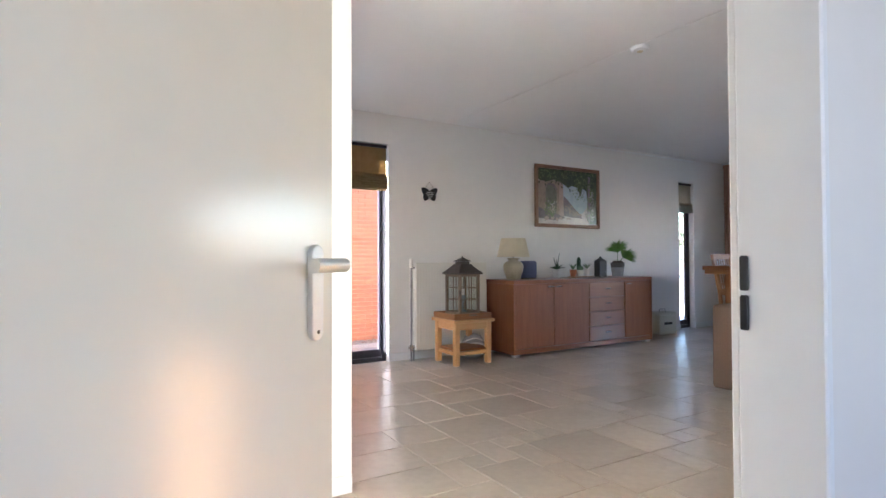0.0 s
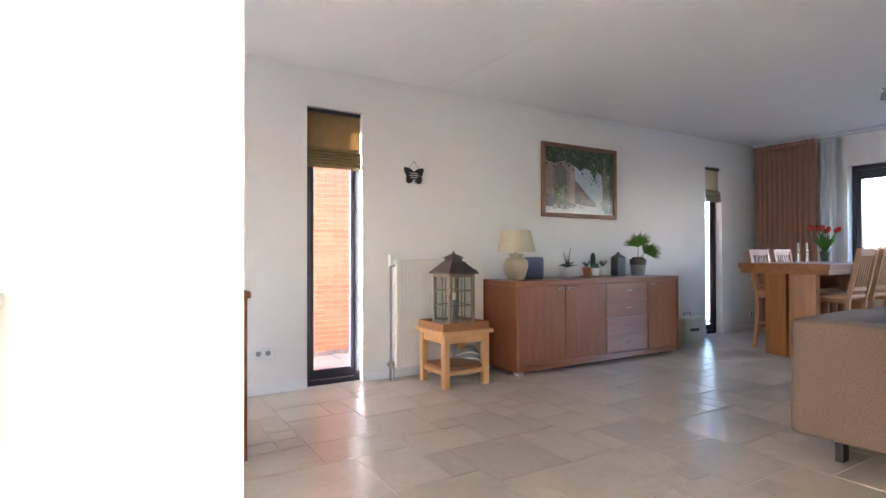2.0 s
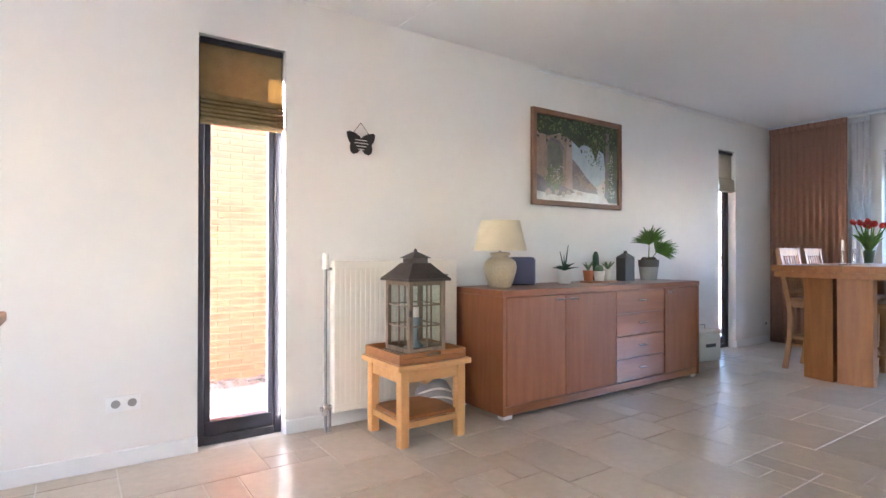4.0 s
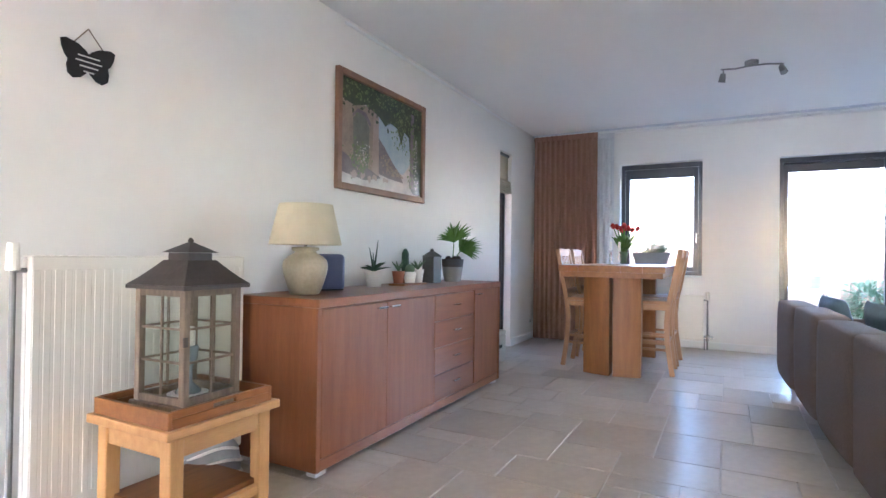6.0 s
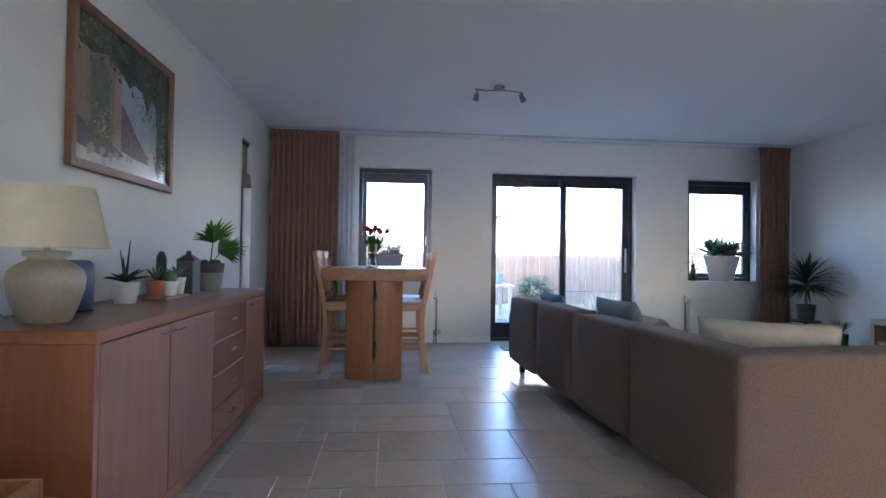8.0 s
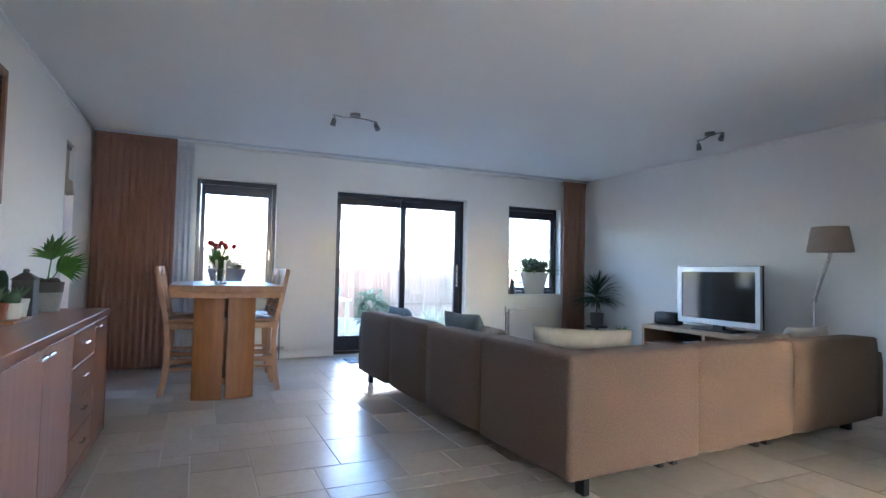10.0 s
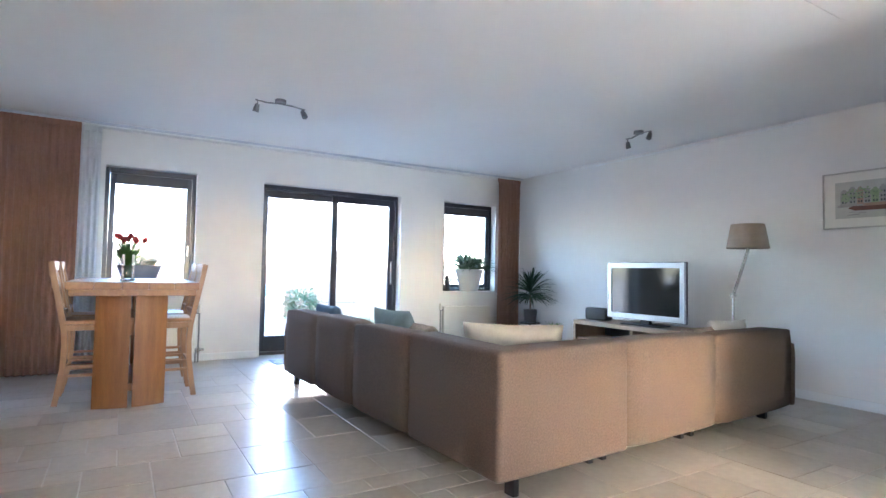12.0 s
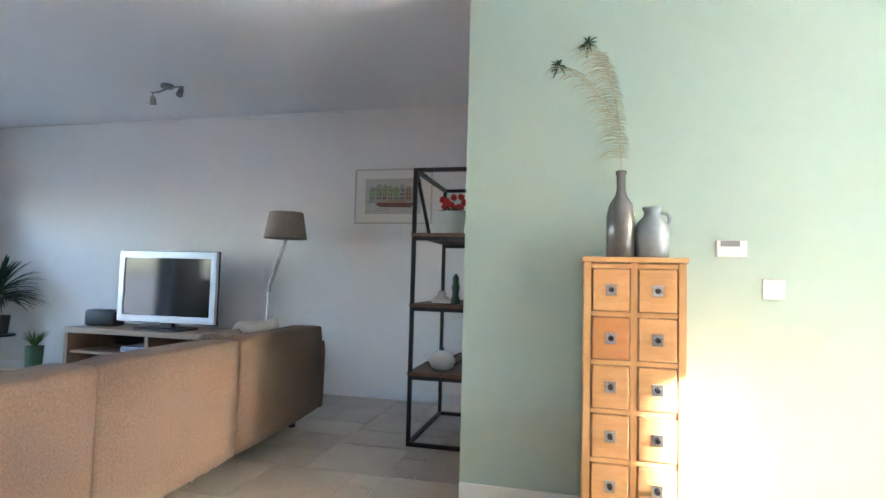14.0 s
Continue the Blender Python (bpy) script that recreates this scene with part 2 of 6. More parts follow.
def box(x0, x1, y0, y1, z0, z1, bevel=0.0, seg=1, bm=None):
    own = bmesh.new()
    m = Matrix.Translation(((x0 + x1) / 2, (y0 + y1) / 2, (z0 + z1) / 2)) @ Matrix.Diagonal((abs(x1 - x0), abs(y1 - y0), abs(z1 - z0), 1))
    bmesh.ops.create_cube(own, size=1, matrix=m)
    if bevel:
        bmesh.ops.bevel(own, geom=own.edges[:], offset=bevel, segments=seg, affect="EDGES", profile=0.5)
    return merge(bm, own)


def merge(bm, own, m=None):
    """Adds the mesh own to bm, moved by m."""
    if m is not None:
        bmesh.ops.transform(own, matrix=m, verts=own.verts)
    if bm is None:
        return own
    fresh = [bm.verts.new(v.co) for v in own.verts]
    own.verts.index_update()
    for f in own.faces:
        bm.faces.new([fresh[v.index] for v in f.verts])
    own.free()
    return bm


def rod(a, b, r, r2=None, seg=10, bm=None):
    """A round rod from a to b."""
    a, b = Vector(a), Vector(b)
    own = bmesh.new()
    bmesh.ops.create_cone(own, cap_ends=True, segments=seg, radius1=r, radius2=r if r2 is None else r2, depth=(b - a).length)
    m = Matrix.Translation((a + b) / 2) @ (b - a).to_track_quat("Z", "Y").to_matrix().to_4x4()
    return merge(bm, own, m)


def lathe(profile, seg=28, bm=None, at=(0, 0, 0)):
    """A turned body from rows of radius and height."""
    own = bmesh.new()
    rings = []
    for r, z in profile:
        rings.append([own.verts.new((at[0] + r * math.cos(2 * math.pi * k / seg), at[1] + r * math.sin(2 * math.pi * k / seg), at[2] + z)) for k in range(seg)])
    for low, high in zip(rings, rings[1:]):
        for k in range(seg):
            own.faces.new((low[k], low[(k + 1) % seg], high[(k + 1) % seg], high[k]))
    own.faces.new(rings[0][::-1])
    own.faces.new(rings[-1])
    return merge(bm, own)


def sweep(points, w, d, bm=None, across=(1, 0, 0)):
    """A bar of rectangular section along points; w is its width along across, d the other."""
    own = bmesh.new()
    pts = [Vector(p) for p in points]
    across = Vector(across)
    rings = []
    for i, p in enumerate(pts):
        way = (pts[min(i + 1, len(pts) - 1)] - pts[max(i - 1, 0)]).normalized()
        side = across.cross(way).normalized()
        rings.append([own.verts.new(p + across * sx * w / 2 + side * sy * d / 2) for sx, sy in ((-1, -1), (1, -1), (1, 1), (-1, 1))])
    for low, high in zip(rings, rings[1:]):
        for k in range(4):
            own.faces.new((low[k], low[(k + 1) % 4], high[(k + 1) % 4], high[k]))
    own.faces.new(rings[0][::-1])
    own.faces.new(rings[-1])
    return merge(bm, own)


def tube(points, r, bm=None, seg=8):
    for a, b in zip(points, points[1:]):
        bm = rod(a, b, r, seg=seg, bm=bm)
    return bm


def blade(bm, base, way, length, width, droop=0.3, rows=5, fold=0.25):
    """A long leaf with a midrib fold, that bends down along its length."""
    base, way = Vector(base), Vector(way).normalized()
    side = way.cross(Vector((0, 0, 1)))
    side = side.normalized() if side.length > 0.05 else Vector((1, 0, 0))
    prev = None
    for i in range(rows + 1):
        t = i / rows
        c = base + way * (length * t) - Vector((0, 0, droop * length * t * t))
        w = width * (math.sin(math.pi * min(1, 0.18 + 0.82 * t)) ** 0.8 if i < rows else 0.02)
        up = side.cross(way) * (fold * w)
        ring = [bm.verts.new(c - side * w / 2 + up), bm.verts.new(c), bm.verts.new(c + side * w / 2 + up)]
        if prev:
            bm.faces.new((prev[0], prev[1], ring[1], ring[0]))
            bm.faces.new((prev[1], prev[2], ring[2], ring[1]))
        prev = ring
    return bm


def wall_with_holes(name, axis, at, thick, span, top, holes, material, label):
    """A wall in the plane axis = at, thick beyond it, over the span, with rectangular openings (a, b, low, high)."""
    bm = bmesh.new()
    cuts = sorted({span[0], span[1], *[h[0] for h in holes], *[h[1] for h in holes]})
    for a, b in zip(cuts, cuts[1:]):
        mid = (a + b) / 2
        spans = [(0.0, top)]
        for h in holes:
            if h[0] <= mid <= h[1]:
                spans = [(0.0, h[2]), (h[3], top)]
        for z0, z1 in spans:
            if z1 - z0 > 0.005:
                lo, hi = sorted((at, at + thick))
                if axis == "y":
                    box(a, b, lo, hi, z0, z1, bm=bm)
                else:
                    box(lo, hi, a, b, z0, z1, bm=bm)
    bmesh.ops.remove_doubles(bm, verts=bm.verts, dist=0.0005)
    return structure(name, bm, material, label)


# ---- the large structure ----
NORTH, EAST, SOUTH, TOP = 5.36, 9.68, -1.42, 2.65
GREENY, GREENX = 0.535, 3.605
WEST = -2.4
W1 = (3.355, 4.30, 0.86, 2.25)
DOOR = (0.606, 2.572, 0.0, 2.225)
W2 = (-1.11, -0.126, 0.83, 2.21)
N1 = (2.818, 3.308, 0.0, 2.325)
N2 = (8.225, 8.595, 0.0, 2.27)

floor_bm = box(WEST, EAST + 0.3, SOUTH - 0.2, NORTH + 0.3, -0.2, -0.004)
floor = structure("floor", floor_bm, GROUT, "beige stone tile floor in mixed sizes with pale joints")
CEILJ = 4.07
ceil = box(WEST - 0.3, CEILJ, SOUTH - 0.3, NORTH + 0.4, TOP, TOP + 0.2)
box(CEILJ + 0.009, EAST + 0.4, SOUTH - 0.3, NORTH + 0.4, TOP, TOP + 0.2, bm=ceil)
box(CEILJ, CEILJ + 0.009, SOUTH - 0.3, 0.5, TOP, TOP + 0.2, bm=ceil)
box(CEILJ, CEILJ + 0.009, 0.5, NORTH + 0.4, TOP + 0.006, TOP + 0.2, bm=ceil)
structure("ceiling", ceil, CEIL, "smooth off-white ceiling with a slab joint")

wall_with_holes("wall_north", "y", NORTH, 0.16, (WEST, EAST + 0.35), TOP, [N1, N2], WALL, "off-white painted wall with two tall narrow windows")
wall_with_holes("wall_east", "x", EAST, 0.3, (SOUTH - 0.3, NORTH), TOP, [W1, DOOR, W2], WALL, "off-white painted garden wall with windows and doors")
structure("wall_south", box(GREENX - 0.3, EAST, SOUTH - 0.3, SOUTH, 0, TOP), WALL, "off-white painted wall behind the television")
JAMB = 1.555
bm = box(JAMB + 0.016, GREENX, GREENY - 0.05, GREENY, 0, TOP)
box(0.40, JAMB + 0.016, GREENY - 0.05, GREENY, 2.36, TOP, bm=bm)
box(WEST, 0.40, GREENY - 0.05, GREENY, 0, TOP, bm=bm)
back = box(JAMB + 0.016, GREENX, GREENY - 0.1, GREENY - 0.05, 0, TOP)
box(0.40, JAMB + 0.016, GREENY - 0.1, GREENY - 0.05, 2.36, TOP, bm=back)
box(WEST, 0.40, GREENY - 0.1, GREENY - 0.05, 0, TOP, bm=back)
structure("wall_hall_side", back, WALL, "white painted hall side of the partition")
structure("wall_green", bm, GREEN, "sage green painted wall beside the hall door")
structure("wall_return", box(GREENX - 0.1, GREENX - 0.003, SOUTH, GREENY - 0.1, 0, TOP), WALL, "off-white wall behind the open shelf rack")
structure("wall_pier", box(WEST, 1.787, 2.536, 2.64, 0, TOP), WALL, "white painted partition wall")
wall_with_holes("wall_west", "x", WEST, -0.3, (GREENY - 0.1, NORTH), TOP, list(FRONT), WALL, "off-white unseen front wall with large windows, one added")
# added wall out of view, blocks direct sun from the second front window
structure("wall_garage", box(-6.3, -6.0, 3.55, 6.6, -0.1, 4.1), WALL, "plain unseen wall added outside to block the sun")
wall_with_holes("wall_hall", "y", -1.5, 0.1, (-0.4, GREENX - 0.1), TOP, [HALL], WALL, "white painted wall of the hall with an added window")
structure("wall_hall_end", box(-0.5, -0.4, -1.5, GREENY - 0.1, 0, TOP), WALL, "white painted end wall of the hall")

# skirting boards
SK = []
for a, b in ((WEST, N1[0]), (N1[1], N2[0]), (N2[1], EAST)):
    SK.append(box(a, b, NORTH - 0.012, NORTH, 0, 0.085, 0.003))
SK.append(box(EAST - 0.012, EAST, DOOR[1], NORTH - 0.012, 0, 0.085, 0.003))
SK.append(box(EAST - 0.012, EAST, SOUTH + 0.012, DOOR[0], 0, 0.085, 0.003))
SK.append(box(GREENX, EAST - 0.012, SOUTH, SOUTH + 0.012, 0, 0.085, 0.003))
SK.append(box(JAMB + 0.087, GREENX, GREENY, GREENY + 0.012, 0, 0.085, 0.003))
SK.append(box(WEST, 1.787, 2.524, 2.536, 0, 0.085, 0.003))
for k, b in enumerate(SK):
    structure("baseboard", b, WHITE, "white painted skirting board")


def ring(bm, axis, at, depth, a0, a1, z0, z1, w, wt=None, wb=None):
    """A rectangular frame in the plane axis = at."""
    wt, wb = wt or w, w if wb is None else wb
    rows = ((a0, a0 + w, z0, z1), (a1 - w, a1, z0, z1), (a0 + w, a1 - w, z1 - wt, z1), (a0 + w, a1 - w, z0, z0 + wb))
    for p, q, r, s in rows:
        if s - r < 0.001:
            continue
        if axis == "x":
            box(at, at + depth, p, q, r, s, 0.004, bm=bm)
        else:
            box(p, q, at, at + depth, r, s, 0.004, bm=bm)
    return bm


def pane(parent, axis, at, a0, a1, z0, z1):
    bm = box(at, at + 0.006, a0, a1, z0, z1) if axis == "x" else box(a0, a1, at, at + 0.006, z0, z1)
    ob = part("pane", bm, GLASS, parent)
    ob.visible_shadow = False
    return ob


def window(name, axis, at, a0, a1, z0, z1, w, wt, label, deep=0.09):
    win = tagged(new(name), label, kind="structure")
    part("window_frame", ring(bmesh.new(), axis, at, deep, a0, a1, z0, z1, 0.045, 0.06), FRAME, win)
    part("sash", ring(bmesh.new(), axis, at + 0.01, deep * 0.6, a0 + 0.047, a1 - 0.047, z0 + 0.047, z1 - 0.062, w, wt), FRAME, win)
    pane(win, axis, at + deep * 0.5, a0 + w, a1 - w, z0 + 0.06, z1 - 0.1)
    return win


w = window("window_1", "x", EAST + 0.12, *W1, 0.055, 0.12, "dark framed window with a bright garden behind")
part("window_handle", box(EAST + 0.11, EAST + 0.14, W1[0] + 0.06, W1[0] + 0.08, 1.25, 1.38, 0.006), CHROME, w, "steel handle")
part("window_sill", box(EAST - 0.03, EAST + 0.12, W1[0], W1[1], W1[2] - 0.023, W1[2] - 0.002, 0.004), WHITE, w, "white window sill")
w = window("window_2", "x", EAST + 0.12, *W2, 0.055, 0.12, "dark framed window with a planter on its sill")
part("window_sill", box(EAST - 0.03, EAST + 0.12, W2[0], W2[1], W2[2] - 0.023, W2[2] - 0.002, 0.004), WHITE, w, "white window sill")
w = window("window_3", "y", NORTH + 0.07, *N1, 0.035, 0.05, "tall narrow dark framed window to a brick passage", 0.06)
part("bottom_rail", box(N1[0] + 0.05, N1[1] - 0.05, NORTH + 0.075, NORTH + 0.15, 0.05, 0.13, 0.004), FRAME, w)
w = window("window_4", "y", NORTH + 0.085, *N2, 0.035, 0.05, "tall narrow dark framed window near the curtain", 0.06)
part("bottom_rail", box(N2[0] + 0.05, N2[1] - 0.05, NORTH + 0.09, NORTH + 0.15, 0.05, 0.13, 0.004), FRAME, w)

# sliding garden doors: a fixed pane and a sliding sash
d = tagged(new("door_1"), "dark framed glazed sliding garden door", kind="structure")
X = EAST + 0.12
part("door_frame", ring(bmesh.new(), "x", X, 0.11, DOOR[0], DOOR[1], 0.0, DOOR[3], 0.05, 0.07, 0.04), FRAME, d)
part("fixed_sash", ring(bmesh.new(), "x", X + 0.06, 0.04, 1.55, DOOR[1] - 0.05, 0.04, DOOR[3] - 0.07, 0.05, 0.09, 0.20), FRAME, d)
part("sliding_sash", ring(bmesh.new(), "x", X + 0.01, 0.045, DOOR[0] + 0.05, 1.61, 0.04, DOOR[3] - 0.07, 0.085, 0.09, 0.20), FRAME, d)
part("track", box(X + 0.0, X + 0.012, 1.3, DOOR[1] - 0.05, DOOR[3] - 0.064, DOOR[3] - 0.05), SILVER, d, "aluminium track")
pane(d, "x", X + 0.08, 1.59, DOOR[1] - 0.09, 0.22, DOOR[3] - 0.15)
pane(d, "x", X + 0.03, DOOR[0] + 0.13, 1.53, 0.22, DOOR[3] - 0.15)
hb = box(X - 0.03, X - 0.012, DOOR[0] + 0.085, DOOR[0] + 0.107, 0.97, 1.22, 0.007)
box(X - 0.012, X + 0.012, DOOR[0] + 0.08, DOOR[0] + 0.112, 0.93, 1.26, 0.003, bm=hb)
part("door_handle", hb, CHROME, d, "long steel pull handle")

# front windows, out of view; the second is added to brighten the room
for k, (a0, a1, z0, z1) in enumerate(FRONT):
    w = tagged(new("window_%d" % (5 + k)), "unseen dark framed front window", kind="structure")
    part("window_frame", ring(bmesh.new(), "x", WEST - 0.15, 0.08, a0, a1, z0, z1, 0.06), FRAME, w)
    pane(w, "x", WEST - 0.11, a0 + 0.05, a1 - 0.05, z0 + 0.05, z1 - 0.05)

# hall window added out of view to let light onto the door and jamb
w = tagged(new("window_7"), "unseen dark framed hall window added for light", kind="structure")
part("window_frame", ring(bmesh.new(), "y", -1.49, 0.05, HALL[0], HALL[1], HALL[2], HALL[3], 0.06), FRAME, w)
pane(w, "y", -1.47, HALL[0] + 0.05, HALL[1] - 0.05, HALL[2] + 0.05, HALL[3] - 0.05)

# hall door: casing, open leaf with lever handles, strike plates
casing = tagged(new("trim"), "white painted door casing", kind="structure")
for a, b in ((JAMB, JAMB + 0.015), (0.401, 0.425)):
    part("jamb", box(a, b, GREENY - 0.103, GREENY + 0.003, 0, 2.336, 0.003), WHITE, casing)
part("head", box(0.425, JAMB, GREENY - 0.103, GREENY + 0.003, 2.312, 2.336, 0.003), WHITE, casing)
part("architrave", box(JAMB + 0.007, JAMB + 0.085, GREENY + 0.0035, GREENY + 0.018, 0, 2.4, 0.004), WHITE, casing)
for z in (1.0, 1.052):
    part("strike_plate", box(JAMB - 0.005, JAMB - 0.0005, GREENY - 0.014, GREENY - 0.002, z, z + 0.046, 0.002), BLACK, casing, "dark steel strike plate")

leaf = tagged(new("door_2"), "white painted hall door standing half open", kind="structure")
leaf.matrix_basis = pose(0.44, 0.46, 0, 0, 0, 40.5)
L = 0.955
part("door_leaf", box(0, L, -0.02, 0.02, 0.012, 2.30, 0.003), DOORW, leaf)
for s in (-1, 1):
    y = s * 0.021
    pl = bmesh.new()
    rows = [(L - 0.065 + 0.019 * math.cos(radians(q)), (1.101 if q < 180 else 0.976) + 0.019 * math.sin(radians(q))) for q in range(0, 360, 15)]
    face = pl.faces.new([pl.verts.new((a, y, b)) for a, b in rows])
    up = bmesh.ops.extrude_face_region(pl, geom=[face])
    bmesh.ops.translate(pl, vec=(0, s * 0.009, 0), verts=[v for v in up["geom"] if isinstance(v, bmesh.types.BMVert)])
    edge = [e for e in pl.edges if all(abs(v.co.y - y - s * 0.009) < 1e-5 for v in e.verts)]
    bmesh.ops.bevel(pl, geom=edge, offset=0.003, segments=2, affect="EDGES", profile=0.5)
    plate = part("handle_plate", pl, SATIN, leaf, "satin steel backplate with rounded ends")
    part("screw", rod((L - 0.065, y, 0.972), (L - 0.065, y + s * 0.0105, 0.972), 0.0035, seg=12), IRON, plate)
    hd = rod((L - 0.065, y, 1.085), (L - 0.065, y + s * 0.055, 1.085), 0.009)
    rod((L - 0.052, y + s * 0.052, 1.085), (L - 0.148, y + s * 0.052, 1.085), 0.0115, seg=16, bm=hd)
    part("door_handle", hd, SATIN, leaf, "brushed steel lever", smooth=False)


# ---- sideboard wall ----
def cup_handle(parent, x, y, z):
    bm = box(x - 0.045, x + 0.045, y - 0.022, y - 0.014, z - 0.006, z + 0.006, 0.003)
    for s in (-1, 1):
        box(x + s * 0.038 - 0.004, x + s * 0.038 + 0.004, y - 0.016, y, z - 0.004, z + 0.004, bm=bm)
    return part("handle", bm, CHROME, parent, "brushed steel bar handle")


SBX0, SBX1, SBY0, SBY1, SBZ = 4.555, 6.858, 4.80, 5.345, 0.853
sb = thing("sideboard", "long reddish cherry wood sideboard with doors and drawers", "sideboard", (0, 0, 0))
part("top", box(SBX0, SBX1, SBY0 - 0.004, SBY1, SBZ - 0.042, SBZ, 0.003), WALNUT_H, sb)
part("side_panel", box(SBX0, SBX0 + 0.03, SBY0 + 0.001, SBY1, 0.03, SBZ - 0.043, 0.002), WALNUT, sb)
part("side_panel", box(SBX1 - 0.03, SBX1, SBY0 + 0.001, SBY1, 0.03, SBZ - 0.043, 0.002), WALNUT, sb)
part("back_panel", box(SBX0 + 0.031, SBX1 - 0.031, SBY1 - 0.02, SBY1 - 0.005, 0.05, SBZ - 0.044), WALNUT, sb)
part("plinth", box(SBX0 + 0.031, SBX1 - 0.031, SBY0 + 0.004, SBY1 - 0.03, 0.03, 0.085, 0.002), WALNUT_H, sb)
xs = [SBX0 + 0.033, 5.147, 5.71, 6.336, SBX1 - 0.033]
zb, zt = 0.09, SBZ - 0.05
for k in (0, 1, 3):
    dr = part("door", box(xs[k] + (0.012 if k == 3 else 0.003), xs[k + 1] - 0.003, SBY0 + 0.002, SBY0 + 0.022, zb, zt, 0.002), WALNUT, sb)
cup_handle(sb, xs[1] - 0.065, SBY0 + 0.002, zt - 0.03)
cup_handle(sb, xs[1] + 0.065, SBY0 + 0.002, zt - 0.03)
cup_handle(sb, xs[3] + 0.065, SBY0 + 0.002, zt - 0.03)
n4 = (zt - zb) / 4
for k in range(4):
    part("drawer", box(xs[2] + 0.003, xs[3] - 0.003, SBY0 + 0.002, SBY0 + 0.022, zb + k * n4 + 0.003, zb + (k + 1) * n4 - 0.002, 0.002), WALNUT_H, sb)
    cup_handle(sb, (xs[2] + xs[3]) / 2, SBY0 + 0.002, zb + (k + 0.55) * n4)
part("carcass", box(SBX0 + 0.031, SBX1 - 0.031, SBY0 + 0.024, SBY1 - 0.021, 0.086, SBZ - 0.045), WALNUT, sb)
for x in (SBX0 + 0.06, SBX1 - 0.06):
    for y in (SBY0 + 0.05, SBY1 - 0.06):
        part("foot", box(x - 0.04, x + 0.04, y - 0.03, y + 0.03, 0.0, 0.029, 0.003), WHITE, sb, "white plastic foot")

# painting above the sideboard
PICFRAME = mat("brown_picture_frame", (0.23, 0.115, 0.055), (0.16, 0.075, 0.035), 5.0, 0.5, 0.15, stretch=(3, 3, 3))
CHAIRWOOD = mat("pale_oiled_oak", (0.41, 0.215, 0.095), (0.32, 0.155, 0.062), 3.2, 0.45, 0.1, stretch=(8, 8, 0.8))
def framed(name, x0, x1, z0, z1, y, s, fw, fmat, label, cat, depth=0.035):
    """A framed picture on a wall whose room side is at s * y direction (s = -1: it faces -y)."""
    t = thing(name, label, cat, ((x0 + x1) / 2, y, z0))
    hw, h = (x1 - x0) / 2, z1 - z0
    for a, b, c, d2 in ((-hw, -hw + fw, 0, h), (hw - fw, hw, 0, h), (-hw + fw, hw - fw, 0, fw), (-hw + fw, hw - fw, h - fw, h)):
        part("frame_bar", box(a, b, *sorted((0, s * depth)), c, d2, 0.006, 2), fmat, t)
    return t, hw - fw, h


def patch(bm, pts, y):
    bm.faces.new([bm.verts.new((x, y, z)) for x, z in pts])
    return bm


pic, hw, h = framed("painting", 5.33, 6.47, 1.498, 2.30, NORTH - 0.001, -1, 0.045, PICFRAME, "brown framed oil painting of a stone gate by the sea", "painting")
P = {}
for key, a, b in (("dark", (0.035, 0.05, 0.03), (0.07, 0.085, 0.04)), ("sea", (0.30, 0.37, 0.43), (0.43, 0.48, 0.50)), ("stone", (0.33, 0.255, 0.19), (0.22, 0.16, 0.12)), ("path", (0.60, 0.54, 0.47), (0.42, 0.36, 0.33)), ("gate", (0.10, 0.11, 0.08), (0.19, 0.18, 0.13)), ("leaf", (0.10, 0.15, 0.05), (0.17, 0.20, 0.09)), ("flower", (0.42, 0.33, 0.27), (0.30, 0.22, 0.18)), ("cliff", (0.22, 0.175, 0.165), (0.12, 0.10, 0.10))):
    P[key] = mat("paint_" + key, a, b, 11.0, 0.22, 0.25)
part("canvas", box(-hw, hw, -0.012, -0.002, 0.045, h - 0.045), P["path"], pic)


def blob(cx, cz, rx, rz, n=22, rough=0.25):
    pts = []
    for k in range(n):
        q = 2 * math.pi * k / n
        f = 1 + rough * noise.noise((cx * 7 + math.cos(q) * 1.7, cz * 5 + math.sin(q) * 1.7, 3.1))
        pts.append((max(-hw, min(hw, cx + rx * f * math.cos(q))), max(0.045, min(h - 0.045, cz + rz * f * math.sin(q)))))
    return pts


part("painted_sea", patch(bmesh.new(), blob(0.14, 0.45, 0.27, 0.26), -0.0130), P["sea"], pic)
part("painted_cliff", patch(bmesh.new(), [(-0.09, 0.16), (-0.08, 0.42), (0.0, 0.36), (0.1, 0.27), (0.2, 0.2), (0.26, 0.13), (0.05, 0.14)], -0.0138), P["cliff"], pic)
part("painted_wall", patch(bmesh.new(), [(-hw, 0.16), (-hw, 0.6), (-0.3, 0.62), (-0.12, 0.6), (-0.09, 0.55), (-0.1, 0.17), (-0.2, 0.13)], -0.0146), P["stone"], pic)
part("painted_gate", patch(bmesh.new(), [(-0.38, 0.17), (-0.39, 0.5), (-0.33, 0.56), (-0.25, 0.53), (-0.2, 0.46), (-0.21, 0.18)], -0.0154), P["gate"], pic)
part("painted_pillar", patch(bmesh.new(), [(-0.17, 0.13), (-0.15, 0.6), (-0.09, 0.6), (-0.08, 0.14)], -0.0158), P["flower"], pic)
